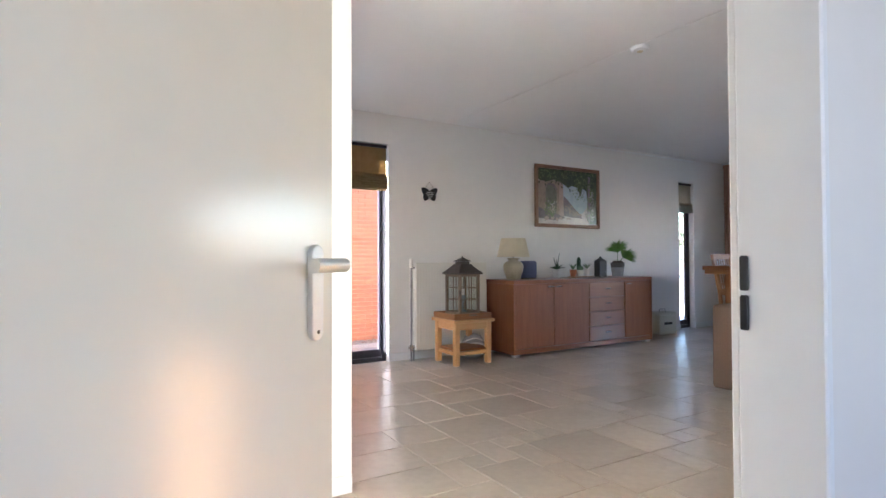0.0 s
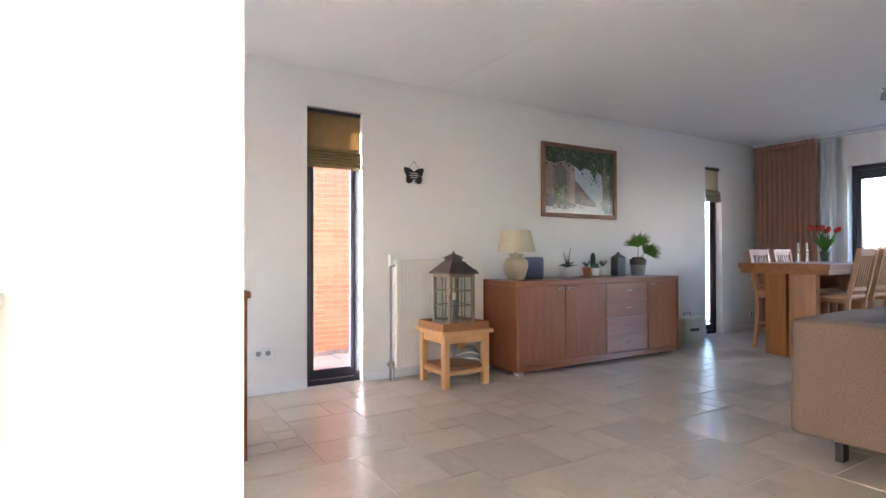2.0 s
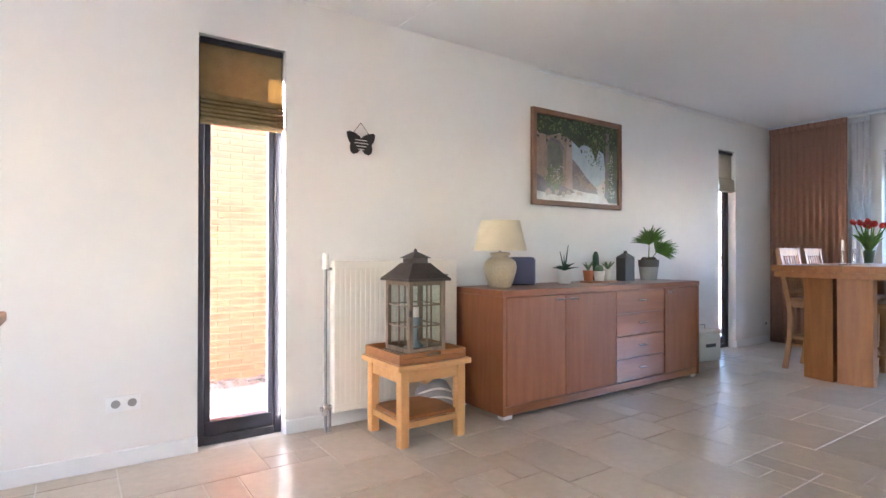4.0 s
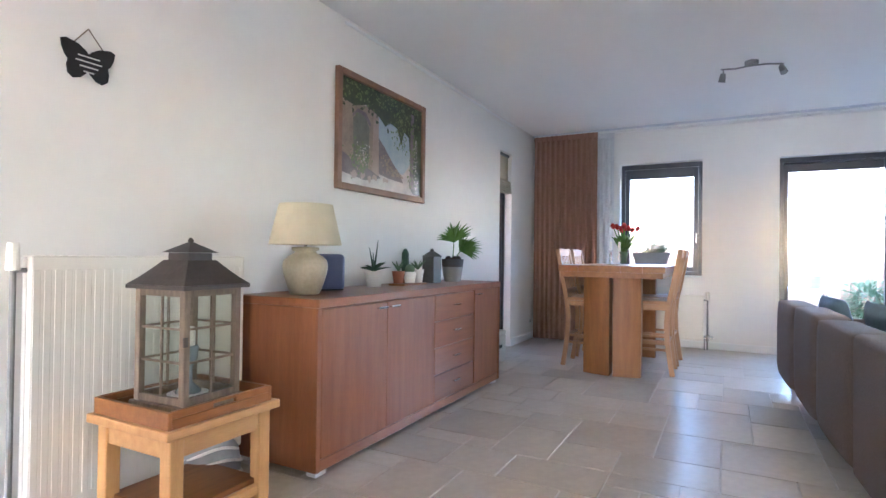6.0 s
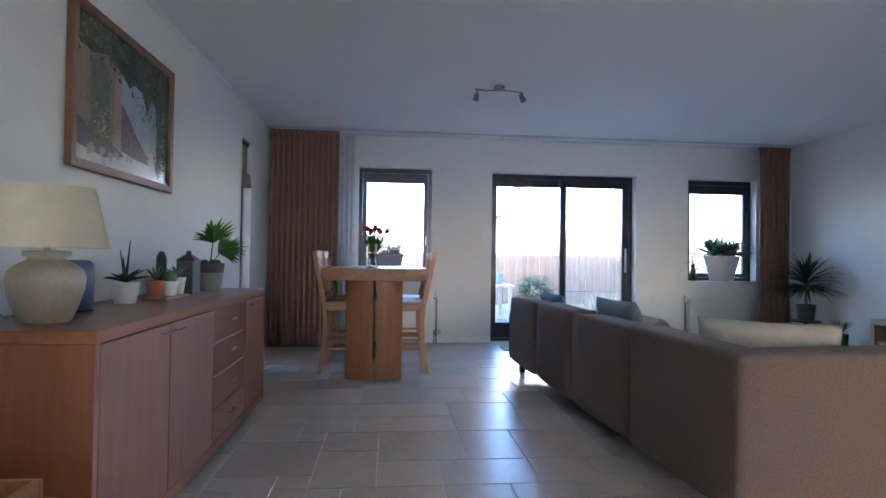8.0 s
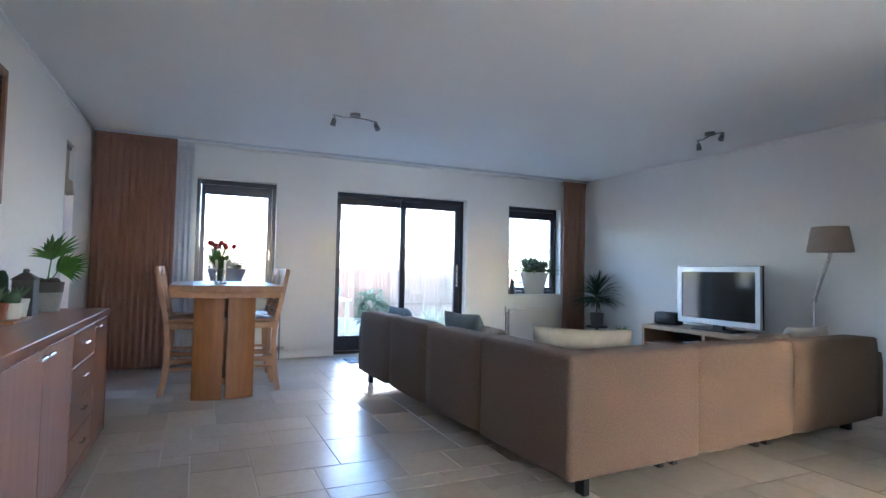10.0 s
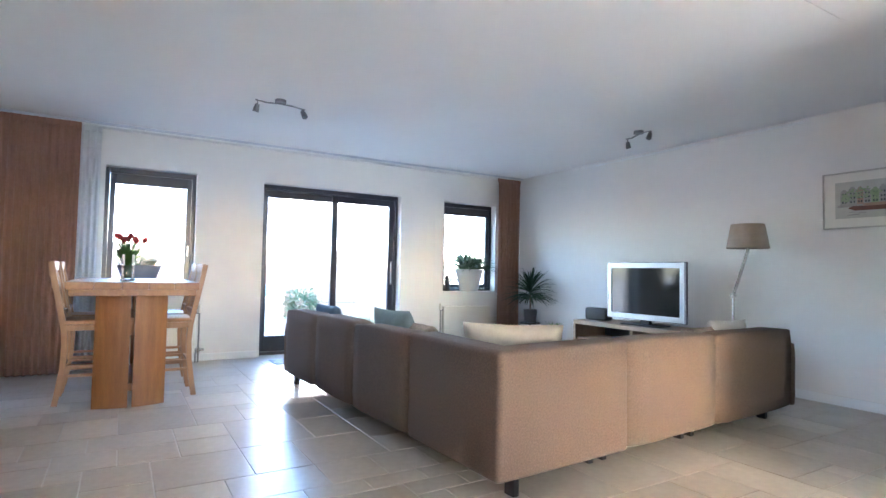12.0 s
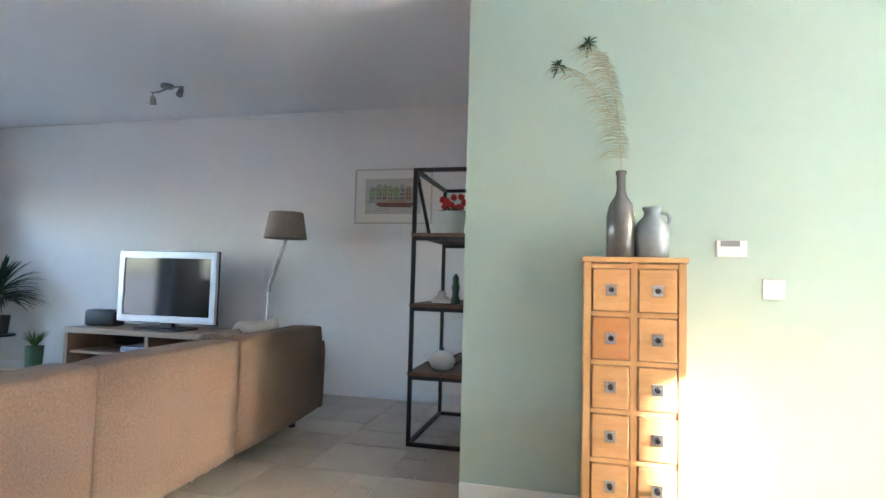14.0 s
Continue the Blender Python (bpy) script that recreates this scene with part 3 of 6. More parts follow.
part("painted_foliage", patch(bmesh.new(), [(-hw, h - 0.046), (-hw, 0.61), (-0.38, 0.585), (-0.25, 0.62), (-0.1, 0.58), (0.0, 0.52), (0.05, 0.56), (0.16, 0.54), (0.22, 0.42), (0.26, 0.53), (0.33, 0.5), (0.36, 0.3), (0.34, 0.12), (0.4, 0.06), (hw, 0.06), (hw, h - 0.046)], -0.0164), P["dark"], pic)
part("painted_trunk", patch(bmesh.new(), [(0.345, 0.1), (0.36, 0.7), (0.405, 0.7), (0.40, 0.1)], -0.0170), P["cliff"], pic)
part("painted_shade", patch(bmesh.new(), [(-hw, 0.12), (-hw, 0.26), (-0.35, 0.2), (-0.18, 0.17), (-0.05, 0.13), (-0.25, 0.09)], -0.0170), P["cliff"], pic)

rnd = random.Random(77)


def daubs(name, key, n, spread, size, y):
    """Many small brush daubs scattered by spread(rnd) in one coat of paint."""
    bm = bmesh.new()
    for k in range(n):
        cx, cz = spread()
        a, l2 = rnd.uniform(0, 6.28), size * rnd.uniform(0.5, 1.3)
        pts = [(l2 * math.cos(q) * (1.0 if i % 2 else 0.7), l2 * 0.55 * math.sin(q)) for i, q in enumerate(i * 1.047 for i in range(6))]
        rows = [(max(-hw, min(hw, cx + u * math.cos(a) - v * math.sin(a))), max(0.046, min(h - 0.046, cz + u * math.sin(a) + v * math.cos(a)))) for u, v in pts]
        patch(bm, rows, y - 0.00002 * (k % 40))
    return tagged(part(name, bm, P[key], pic), kind="stuff")


daubs("dark_leaf_brushwork", "dark", 260, lambda: (rnd.uniform(-hw, hw), h - 0.05 - abs(rnd.gauss(0, 0.09))), 0.018, -0.0172)
daubs("pale_leaf_brushwork", "leaf", 150, lambda: (rnd.uniform(-hw, hw), h - 0.05 - abs(rnd.gauss(0, 0.08))), 0.013, -0.0182)
daubs("trailing_leaf_brushwork", "leaf", 90, lambda: (0.20 + rnd.gauss(0, 0.05), rnd.uniform(0.38, 0.66)), 0.012, -0.0182)
daubs("bush_brushwork", "leaf", 110, lambda: (rnd.gauss(-0.3, 0.07), rnd.gauss(0.22, 0.05)), 0.013, -0.0182)
daubs("flower_brushwork", "flower", 60, lambda: (rnd.gauss(-0.27, 0.06), rnd.gauss(0.24, 0.05)), 0.009, -0.0192)
daubs("cliff_brushwork", "stone", 90, lambda: (lambda u: (-0.06 + u * 0.3, 0.17 + (1 - u) * rnd.uniform(0, 0.2)))(rnd.random()), 0.012, -0.0182)
daubs("vine_brushwork", "leaf", 110, lambda: (rnd.gauss(0.38, 0.035), rnd.uniform(0.08, 0.62)), 0.012, -0.0192)
daubs("blossom_brushwork", "path", 70, lambda: (rnd.gauss(0.43, 0.02), rnd.uniform(0.1, 0.5)), 0.008, -0.0196)
daubs("gate_plants_brushwork", "path", 30, lambda: (rnd.gauss(-0.28, 0.03), rnd.uniform(0.2, 0.34)), 0.010, -0.0199)
part("painted_lintel", patch(bmesh.new(), [(-0.41, 0.50), (-0.40, 0.53), (-0.34, 0.575), (-0.25, 0.56), (-0.19, 0.50), (-0.2, 0.475), (-0.27, 0.535), (-0.34, 0.55)], -0.0201), P["cliff"], pic)
daubs("path_brushwork", "flower", 16, lambda: (rnd.uniform(-0.42, 0.05), rnd.uniform(0.09, 0.13)), 0.03, -0.0176)

# wall rail above
tagged(part("picture_rail", box(5.42, 8.6, NORTH - 0.018, NORTH - 0.001, TOP - 0.045, TOP - 0.025, 0.003), WHITE, None, "thin white picture rail near the ceiling"), category="rail")
tagged(part("picture_rail", box(5.2, 7.8, SOUTH + 0.001, SOUTH + 0.018, TOP - 0.045, TOP - 0.025, 0.003), WHITE, None, "thin white picture rail near the ceiling"), category="rail")

# butterfly plaque
bf = thing("butterfly_plaque", "black wooden butterfly plaque on a cord", "wall decoration", (3.805, NORTH - 0.012, 1.815))
half = [(0.0, 0.035), (0.012, 0.05), (0.04, 0.068), (0.085, 0.078), (0.103, 0.07), (0.098, 0.04), (0.086, 0.012), (0.075, 0.0), (0.08, -0.025), (0.075, -0.055), (0.055, -0.07), (0.03, -0.062), (0.012, -0.045), (0.0, -0.03)]
outline = half + [(-x, z) for x, z in half[-2:0:-1]]
bm = bmesh.new()
f = bm.faces.new([bm.verts.new((x, 0, z)) for x, z in outline])
bm.normal_update()
r = bmesh.ops.extrude_face_region(bm, geom=[f])
bmesh.ops.translate(bm, vec=(0, 0.008, 0), verts=[v for v in r["geom"] if isinstance(v, bmesh.types.BMVert)])
part("wing_board", bm, BLACK, bf)
part("cord", tube([(-0.055, 0.003, 0.07), (0.0, 0.008, 0.14), (0.055, 0.003, 0.07)], 0.0022), LANTERN, bf, "thin brown cord")
for k, (wd, z) in enumerate(((0.085, 0.022), (0.10, 0.002), (0.07, -0.018), (0.04, -0.038))):
    part("lettering", box(-wd / 2, wd / 2, -0.0015, 0.0, z, z + 0.005), WAX, bf, "white handwritten line")


# radiators
def radiator(x0, width, z0, z1, label, turn, at, valve_left):
    t = thing("radiator", label, "radiator", at, turn, "panel radiators")
    h2 = z1 - z0
    part("front_panel", box(0, width, -0.055, -0.02, z0, z1, 0.006, 2), RAD, t)
    n = int(width / 0.034)
    for k in range(n):
        x = (k + 0.5) * width / n
        part("rib", box(x - 0.011, x + 0.011, -0.0566, -0.0545, z0 + 0.05, z1 - 0.05, 0.0009), RAD, t)
    part("back_panel", box(0.01, width - 0.01, -0.004, 0.03, z0 + 0.01, z1 - 0.01, 0.005), RAD, t)
    gb = bmesh.new()
    for k in range(int(width / 0.03)):
        box(0.012 + k * 0.03, 0.03 + k * 0.03, -0.05, 0.028, z1 - 0.004, z1 + 0.002, bm=gb)
    part("top_grille", gb, RAD, t)
    for x in (0.15, width - 0.15):
        part("bracket", box(x - 0.015, x + 0.015, 0.03, 0.075, z0 + 0.1, z1 - 0.1), RAD, t)
    s = -0.04 if valve_left else width + 0.04
    pb = rod((s, -0.02, 0.0), (s, -0.02, z1 - 0.05), 0.010)
    rod((s, -0.02, z1 - 0.05), (s + (0.045 if valve_left else -0.045), -0.02, z1 - 0.05), 0.009, bm=pb)
    rod((s + (0.03 if valve_left else -0.03), -0.02, 0.0), (s + (0.03 if valve_left else -0.03), -0.02, z0 + 0.05), 0.008, bm=pb)
    part("pipe", pb, GREYPOT, t, "grey painted pipe")
    part("valve", rod((s, -0.02, z1 - 0.05), (s, -0.02, z1 + 0.045), 0.022, 0.018, 14), WAX, t, "white thermostat knob")
    vb = rod((s - 0.03, -0.02, z0 + 0.03), (s + 0.06, -0.02, z0 + 0.03), 0.016)
    rod((s, -0.02, z0 - 0.01), (s, -0.02, z0 + 0.06), 0.018, bm=vb)
    part("lower_valve", vb, CHROME, t, "steel lower valve")
    return t


radiator(0, 0.93, 0.115, 1.05, "tall cream panel radiator with a pipe on its side", 0, (3.565, NORTH - 0.076, 0), True)
radiator(0, 0.93, 0.115, 0.63, "low white panel radiator under the window", -90, (EAST - 0.076, 4.26, 0), False)
radiator(0, 0.86, 0.115, 0.60, "low white panel radiator beside the curtain", -90, (EAST - 0.076, -0.08, 0), True)

# socket
def wall_socket(x, z, wells, label):
    so = thing("wall_socket", label, "socket", (x, NORTH, z))
    w2 = 0.037 * wells + 0.006
    part("plate", box(-w2, w2, -0.012, -0.0005, -0.04, 0.04, 0.004, 2), WHITE, so)
    for k in range(wells):
        well = part("socket_well", lathe([(0.021, -0.0135), (0.021, -0.0125)], 18), BASKET, so, "round grey socket well")
        well.matrix_basis = pose((k - (wells - 1) / 2) * 0.074, 0, 0, -90, 0, 0)


wall_socket(2.467, 0.325, 2, "white double wall socket above the skirting")
wall_socket(9.295, 0.235, 1, "white single wall socket beside the curtain")

# side table with a tray and a lantern
st = thing("side_table", "small square oak side table with a lower shelf", "table", (3.985, 4.955, 0))
st.matrix_basis = st.matrix_basis @ Matrix.Diagonal((0.96, 0.95, 1.05, 1))
part("tabletop", box(-0.265, 0.265, -0.245, 0.245, 0.415, 0.447, 0.006, 2), PINE_X, st)
for sx in (-1, 1):
    for sy in (-1, 1):
        part("leg", box(sx * 0.205 - 0.029, sx * 0.205 + 0.029, sy * 0.19 - 0.029, sy * 0.19 + 0.029, 0, 0.414, 0.004), PINE, st)
    part("apron", box(sx * 0.215 - 0.01, sx * 0.215 + 0.01, -0.16, 0.16, 0.345, 0.414), PINE_X, st)
    part("apron", box(-0.175, 0.175, sx * 0.2 - 0.01, sx * 0.2 + 0.01, 0.345, 0.414), PINE_X, st)
part("lower_shelf", box(-0.20, 0.20, -0.19, 0.19, 0.135, 0.158, 0.003), OAK_X, st)
for sx in (-1, 1):
    part("stretcher", box(-0.175, 0.175, sx * 0.2 - 0.012, sx * 0.2 + 0.012, 0.10, 0.134), PINE_X, st)
    part("stretcher", box(sx * 0.21 - 0.012, sx * 0.21 + 0.012, -0.16, 0.16, 0.10, 0.134), PINE_X, st)

tr = thing("serving_tray", "brown wooden serving tray with cut-out grips", "tray", (3.975, 4.95, 0.4705))
part("base", box(-0.21, 0.21, -0.20, 0.20, 0.0, 0.012), OAK_X, tr)
for s in (-1, 1):
    part("side_wall", box(-0.215, 0.215, s * 0.205 - 0.008, s * 0.205 + 0.008, 0.0, 0.035, 0.002), OAK_X, tr)
    bm = box(-0.215, -0.05, s * 0.205 - 0.008, s * 0.205 + 0.008, 0.0355, 0.062, 0.002)
    box(0.05, 0.215, s * 0.205 - 0.008, s * 0.205 + 0.008, 0.0355, 0.062, 0.002, bm=bm)
    box(-0.05, 0.05, s * 0.205 - 0.008, s * 0.205 + 0.008, 0.052, 0.062, 0.001, bm=bm)
    part("grip_wall", bm, OAK_X, tr)
    part("end_wall", box(s * 0.222 - 0.008, s * 0.222 + 0.008, -0.213, 0.213, 0.0, 0.060, 0.002), OAK_X, tr)

ln = thing("lantern", "weathered wooden lantern with glass panes and metal roof", "lantern", (3.975, 4.945, 0.4835), 3)
ln.matrix_basis = ln.matrix_basis @ Matrix.Diagonal((0.88, 0.88, 1.02, 1))
H = 0.135
part("base", box(-0.165, 0.165, -0.165, 0.165, 0.0, 0.03, 0.004), LANTERN, ln)
for sx in (-1, 1):
    for sy in (-1, 1):
        part("post", box(sx * H - 0.015, sx * H + 0.015, sy * H - 0.015, sy * H + 0.015, 0.03, 0.44, 0.002), LANTERN, ln)
for q in range(4):
    rot = pose(0, 0, 0, 0, 0, 90 * q)
    bm = box(-0.12, 0.12, -H - 0.010, -H + 0.010, 0.03, 0.055)
    box(-0.12, 0.12, -H - 0.010, -H + 0.010, 0.415, 0.44, bm=bm)
    for x in (-0.0045,):
        box(x, x + 0.008, -H - 0.005, -H + 0.005, 0.055, 0.415, bm=bm)
    for z in (0.175, 0.295):
        box(-0.12, 0.12, -H - 0.005, -H + 0.005, z, z + 0.008, bm=bm)
    bmesh.ops.transform(bm, matrix=rot, verts=bm.verts)
    part("lattice", bm, LANTERN, ln)
    bm = box(-0.12, 0.12, -H - 0.0015, -H + 0.0015, 0.055, 0.415)
    bmesh.ops.transform(bm, matrix=rot, verts=bm.verts)
    part("pane", bm, GLASS_L, ln).visible_shadow = False


def pyramid(h0, r0, h1, r1, flare=0.0):
    own = bmesh.new()
    rings = []
    for k in range(5):
        t = k / 4
        r = r0 + (r1 - r0) * (t ** (1 - flare) if flare else t)
        z = h0 + (h1 - h0) * t
        rings.append([own.verts.new((sx * r, sy * r, z)) for sx, sy in ((-1, -1), (1, -1), (1, 1), (-1, 1))])
    for low, high in zip(rings, rings[1:]):
        for k in range(4):
            own.faces.new((low[k], low[(k + 1) % 4], high[(k + 1) % 4], high[k]))
    own.faces.new(rings[0][::-1])
    own.faces.new(rings[-1])
    return own


bm = box(-0.178, 0.178, -0.178, 0.178, 0.44, 0.455, 0.002)
part("roof_edge", bm, IRON, ln)
part("roof", pyramid(0.456, 0.175, 0.545, 0.075, 0.12), IRON, ln, "dark aged metal roof")
part("cupola", box(-0.062, 0.062, -0.062, 0.062, 0.545, 0.572), IRON, ln)
part("cap", pyramid(0.573, 0.082, 0.612, 0.010), IRON, ln)
part("finial", lathe([(0.004, 0.605), (0.012, 0.615), (0.012, 0.622), (0.003, 0.630)], 12), IRON, ln)
hd = tube([(0.17, 0.02, 0.462), (0.24, 0.03, 0.468), (0.285, 0.0, 0.468), (0.24, -0.03, 0.468), (0.17, -0.02, 0.462)], 0.004)
part("ring_handle", hd, IRON, ln)
part("latch", box(-H - 0.018, -H + 0.002, -H - 0.018, -H - 0.012, 0.24, 0.275), IRON, ln)
hc = thing("lantern_candle", "pale blue glass candle holder inside the lantern", "candle", (3.975, 4.945, 0.5145))
hc.matrix_basis = hc.matrix_basis @ Matrix.Diagonal((0.8, 0.8, 0.9, 1))
part("holder", lathe([(0.055, 0.0), (0.06, 0.02), (0.045, 0.035), (0.018, 0.06), (0.018, 0.12), (0.04, 0.16), (0.045, 0.21), (0.04, 0.215)], 20), STONEWARE_B, hc, smooth=True)
part("candle", lathe([(0.028, 0.20), (0.028, 0.29), (0.02, 0.295)], 16), WAX, hc, "white wax candle")
part("saucer", lathe([(0.09, 0.0), (0.095, 0.012), (0.06, 0.014)], 20), POTWHITE, hc)

bag = thing("round_bag", "grey cloth bag with curved pale stripes", "bag", (4.24, 5.14, 0))
bag.matrix_basis = bag.matrix_basis @ Matrix.Diagonal((0.8, 0.8, 0.85, 1))
part("body", lathe([(0.11, 0.0), (0.15, 0.05), (0.165, 0.13), (0.15, 0.22), (0.11, 0.28), (0.06, 0.30)], 24), BASKET, bag, smooth=True)
for k in range(4):
    z = 0.05 + k * 0.06
    rr = (0.152, 0.168, 0.164, 0.145)[k]
    arc = [(rr * math.cos(radians(q)), rr * math.sin(radians(q)), z + 0.03 * math.cos(radians((q + 110) * 2))) for q in range(-190, -20, 12)]
    part("stripe", tube(arc, 0.008, seg=6), WAX, bag, "off-white stripe")

# ---- on the sideboard ----
T = SBZ + 0.001
lamp = thing("table_lamp", "ceramic jar table lamp with a cream shade", "lamp", (4.77, 5.08, T))
lamp.matrix_basis = lamp.matrix_basis @ Matrix.Diagonal((1, 1, 1.07, 1))
part("base", lathe([(0.072, 0.0), (0.079, 0.008), (0.098, 0.055), (0.114, 0.105), (0.119, 0.14), (0.112, 0.168), (0.088, 0.19), (0.060, 0.203), (0.055, 0.212), (0.071, 0.218), (0.072, 0.232), (0.03, 0.236)], 36), CERAMIC, lamp, smooth=True)
part("stem", rod((0, 0, 0.23), (0, 0, 0.31), 0.009), CHROME, lamp)
sh = bmesh.new()
lathe([(0.19, 0.245), (0.14, 0.445), (0.137, 0.445), (0.187, 0.245)], 44, bm=sh)
part("shade", sh, SHADE, lamp, "cream fabric shade", smooth=False)

sp = thing("speaker_box", "small blue grey plastic loudspeaker", "speaker", (5.08, 5.19, T), -26)
part("body", box(-0.105, 0.105, -0.04, 0.04, 0.0, 0.215, 0.03, 4), BLUEPLASTIC, sp, smooth=True)
part("base", box(-0.09, 0.09, -0.035, 0.035, -0.0005, 0.008), BLACK, sp)


def pot(parent, r0, r1, h2, material, name="pot", label=""):
    p = part(name, lathe([(r0 * 0.96, 0.0), (r0, 0.005), (r1, h2 - 0.01), (r1 * 1.03, h2 - 0.008), (r1 * 1.03, h2), (r1 * 0.9, h2), (r1 * 0.88, h2 - 0.015)], 28), material, parent, label, smooth=False)
    part("soil", lathe([(r1 * 0.87, h2 - 0.03), (r1 * 0.87, h2 - 0.014)], 18), SOIL, parent)
    return p


def rosette(parent, z, n, length, width, rise, droop, material, seed, name="leaf", fold=0.25):
    rnd = random.Random(seed)
    for k in range(n):
        q = k * 2.399 + rnd.uniform(-0.2, 0.2)
        e = rise + rnd.uniform(-0.25, 0.25)
        bm = bmesh.new()
        blade(bm, (0, 0, z), (math.cos(q) * math.cos(e), math.sin(q) * math.cos(e), math.sin(e)), length * rnd.uniform(0.75, 1.1), width, droop, 5, fold)
        part(name, bm, material, parent)


al = thing("aloe_plant", "small aloe in a white pot", "plant", (5.53, 5.17, T))
pot(al, 0.048, 0.062, 0.105, POTWHITE)
rosette(al, 0.10, 12, 0.12, 0.022, 0.6, 0.15, LEAF_D, 4, fold=0.5)
for q, l2 in ((0.2, 0.21), (2.9, 0.16), (1.3, 0.13)):
    bm = rod((0, 0, 0.10), (0.05 * math.cos(q), 0.02 * math.sin(q), 0.10 + l2), 0.009, 0.002, 8)
    part("stalk", bm, LEAF_D, al)

board = tagged(part("plant_board", box(5.72, 6.04, 5.05, 5.18, T, T + 0.014, 0.003), OAK_X, None, "small wooden board under the cactus pots"), category="board")
TB = T + 0.015
for k, (x, y, r, hh, m2, kind2) in enumerate(((5.77, 5.13, 0.045, 0.085, TERRA, 0), (5.865, 5.095, 0.047, 0.08, POTWHITE, 1), (5.88, 5.145, 0.03, 0.07, TERRA, 2), (5.975, 5.095, 0.045, 0.095, POTWHITE, 0))):
    c = thing("cactus", ("small green cactus in a terracotta pot", "small round cactus in a white pot", "tall columnar cactus in a small pot")[kind2 if m2 is not TERRA or kind2 == 2 else 0] if not (m2 is POTWHITE and kind2 == 0) else "spiky succulent in a white pot", "plant", (x, y, TB), 0, "cacti on the board")
    pot(c, r * 0.75, r, hh, m2)
    if kind2 == 0:
        rosette(c, hh - 0.01, 12, 0.10, 0.016, 1.0, 0.05, LEAF_G, 11 + k, fold=0.5)
    elif kind2 == 1:
        bm = bmesh.new()
        bmesh.ops.create_uvsphere(bm, u_segments=18, v_segments=10, radius=0.036, matrix=Matrix.Translation((0, 0, hh + 0.018)))
        for v in bm.verts:
            f2 = 1 + 0.09 * math.cos(9 * math.atan2(v.co.y, v.co.x))
            v.co.x, v.co.y = v.co.x * f2, v.co.y * f2
        part("body", bm, LEAF_G, c, smooth=True)
    else:
        bm = lathe([(0.02, hh - 0.01), (0.026, hh + 0.05), (0.024, hh + 0.14), (0.012, hh + 0.17), (0.002, hh + 0.175)], 20)
        for v in bm.verts:
            f2 = 1 + 0.12 * math.cos(7 * math.atan2(v.co.y, v.co.x))
            v.co.x, v.co.y = v.co.x * f2, v.co.y * f2
        part("body", bm, LEAF_D, c, smooth=True)

tl = thing("metal_lantern", "dark metal tea light box with a pointed top", "lantern", (6.27, 5.14, T))
part("body", box(-0.065, 0.065, -0.05, 0.05, 0, 0.205, 0.003), DARKPOT, tl)
bm = pyramid(0.205, 0.06, 0.245, 0.014)
part("roof", bm, DARKPOT, tl)
part("knob", lathe([(0.012, 0.243), (0.017, 0.255), (0.010, 0.266)], 14), DARKPOT, tl)

fp = thing("fan_palm", "small fan palm in a two-tone grey pot", "plant", (6.55, 5.10, T))
part("pot", lathe([(0.066, 0), (0.07, 0.005), (0.085, 0.12), (0.085, 0.121)], 30), GREYPOT, fp)
part("pot_rim", lathe([(0.086, 0.121), (0.092, 0.185), (0.085, 0.185), (0.08, 0.165)], 30), DARKPOT, fp, "dark upper band")
part("soil", lathe([(0.078, 0.15), (0.078, 0.17)], 18), SOIL, fp)
rnd = random.Random(5)
for k in range(5):
    bm = bmesh.new()
    bmesh.ops.create_icosphere(bm, subdivisions=2, radius=0.026, matrix=Matrix.Translation((0.045 * math.cos(k * 1.3), 0.045 * math.sin(k * 1.3), 0.185)))
    part("husk", bm, SOIL, fp, smooth=True)
for k, (out, rise, size, lean, tilt) in enumerate((((-0.02, -0.02), 0.15, 0.215, -10, 0.5), ((0.06, -0.04), 0.08, 0.195, 48, 0.7))):
    tip = Vector((out[0], out[1], 0.17 + rise))
    part("stem", rod((0, 0, 0.165), tip, 0.005, 0.0035, 6), LEAF, fp)
    u = Vector((0.80, -0.60, 0.0))
    v2 = Vector((-0.60 * tilt, -0.80 * tilt, 1.0)).normalized()
    bm = bmesh.new()
    for j in range(23):
        a = radians(lean - 66 + 132 * j / 22)
        dirn = (v2 * math.cos(a) + u * math.sin(a) + Vector((-0.6, -0.8, 0)) * rnd.uniform(-0.05, 0.18)).normalized()
        blade(bm, tip, dirn, size * (0.78 + 0.22 * math.cos(a - radians(lean))) * rnd.uniform(0.88, 1.08), 0.027, 0.12, 4, 0.5)
    part("fan_leaf", bm, LEAF, fp)

bx = thing("bread_tin", "cream storage tin with dark print and a wire handle", "tin", (7.62, 5.22, 0), -8)
part("body", box(-0.16, 0.16, -0.11, 0.11, 0, 0.27, 0.014, 3), CREAMTIN, bx)
part("lid", box(-0.164, 0.164, -0.114, 0.114, 0.271, 0.315, 0.014, 3), CREAMTIN, bx)
part("handle", tube([(-0.06, 0, 0.312), (-0.05, 0, 0.355), (0.05, 0, 0.355), (0.06, 0, 0.312)], 0.004), GREYPOT, bx)
part("lettering", box(-0.07, 0.08, -0.1125, -0.1103, 0.14, 0.175), INK, bx, "dark printed word")


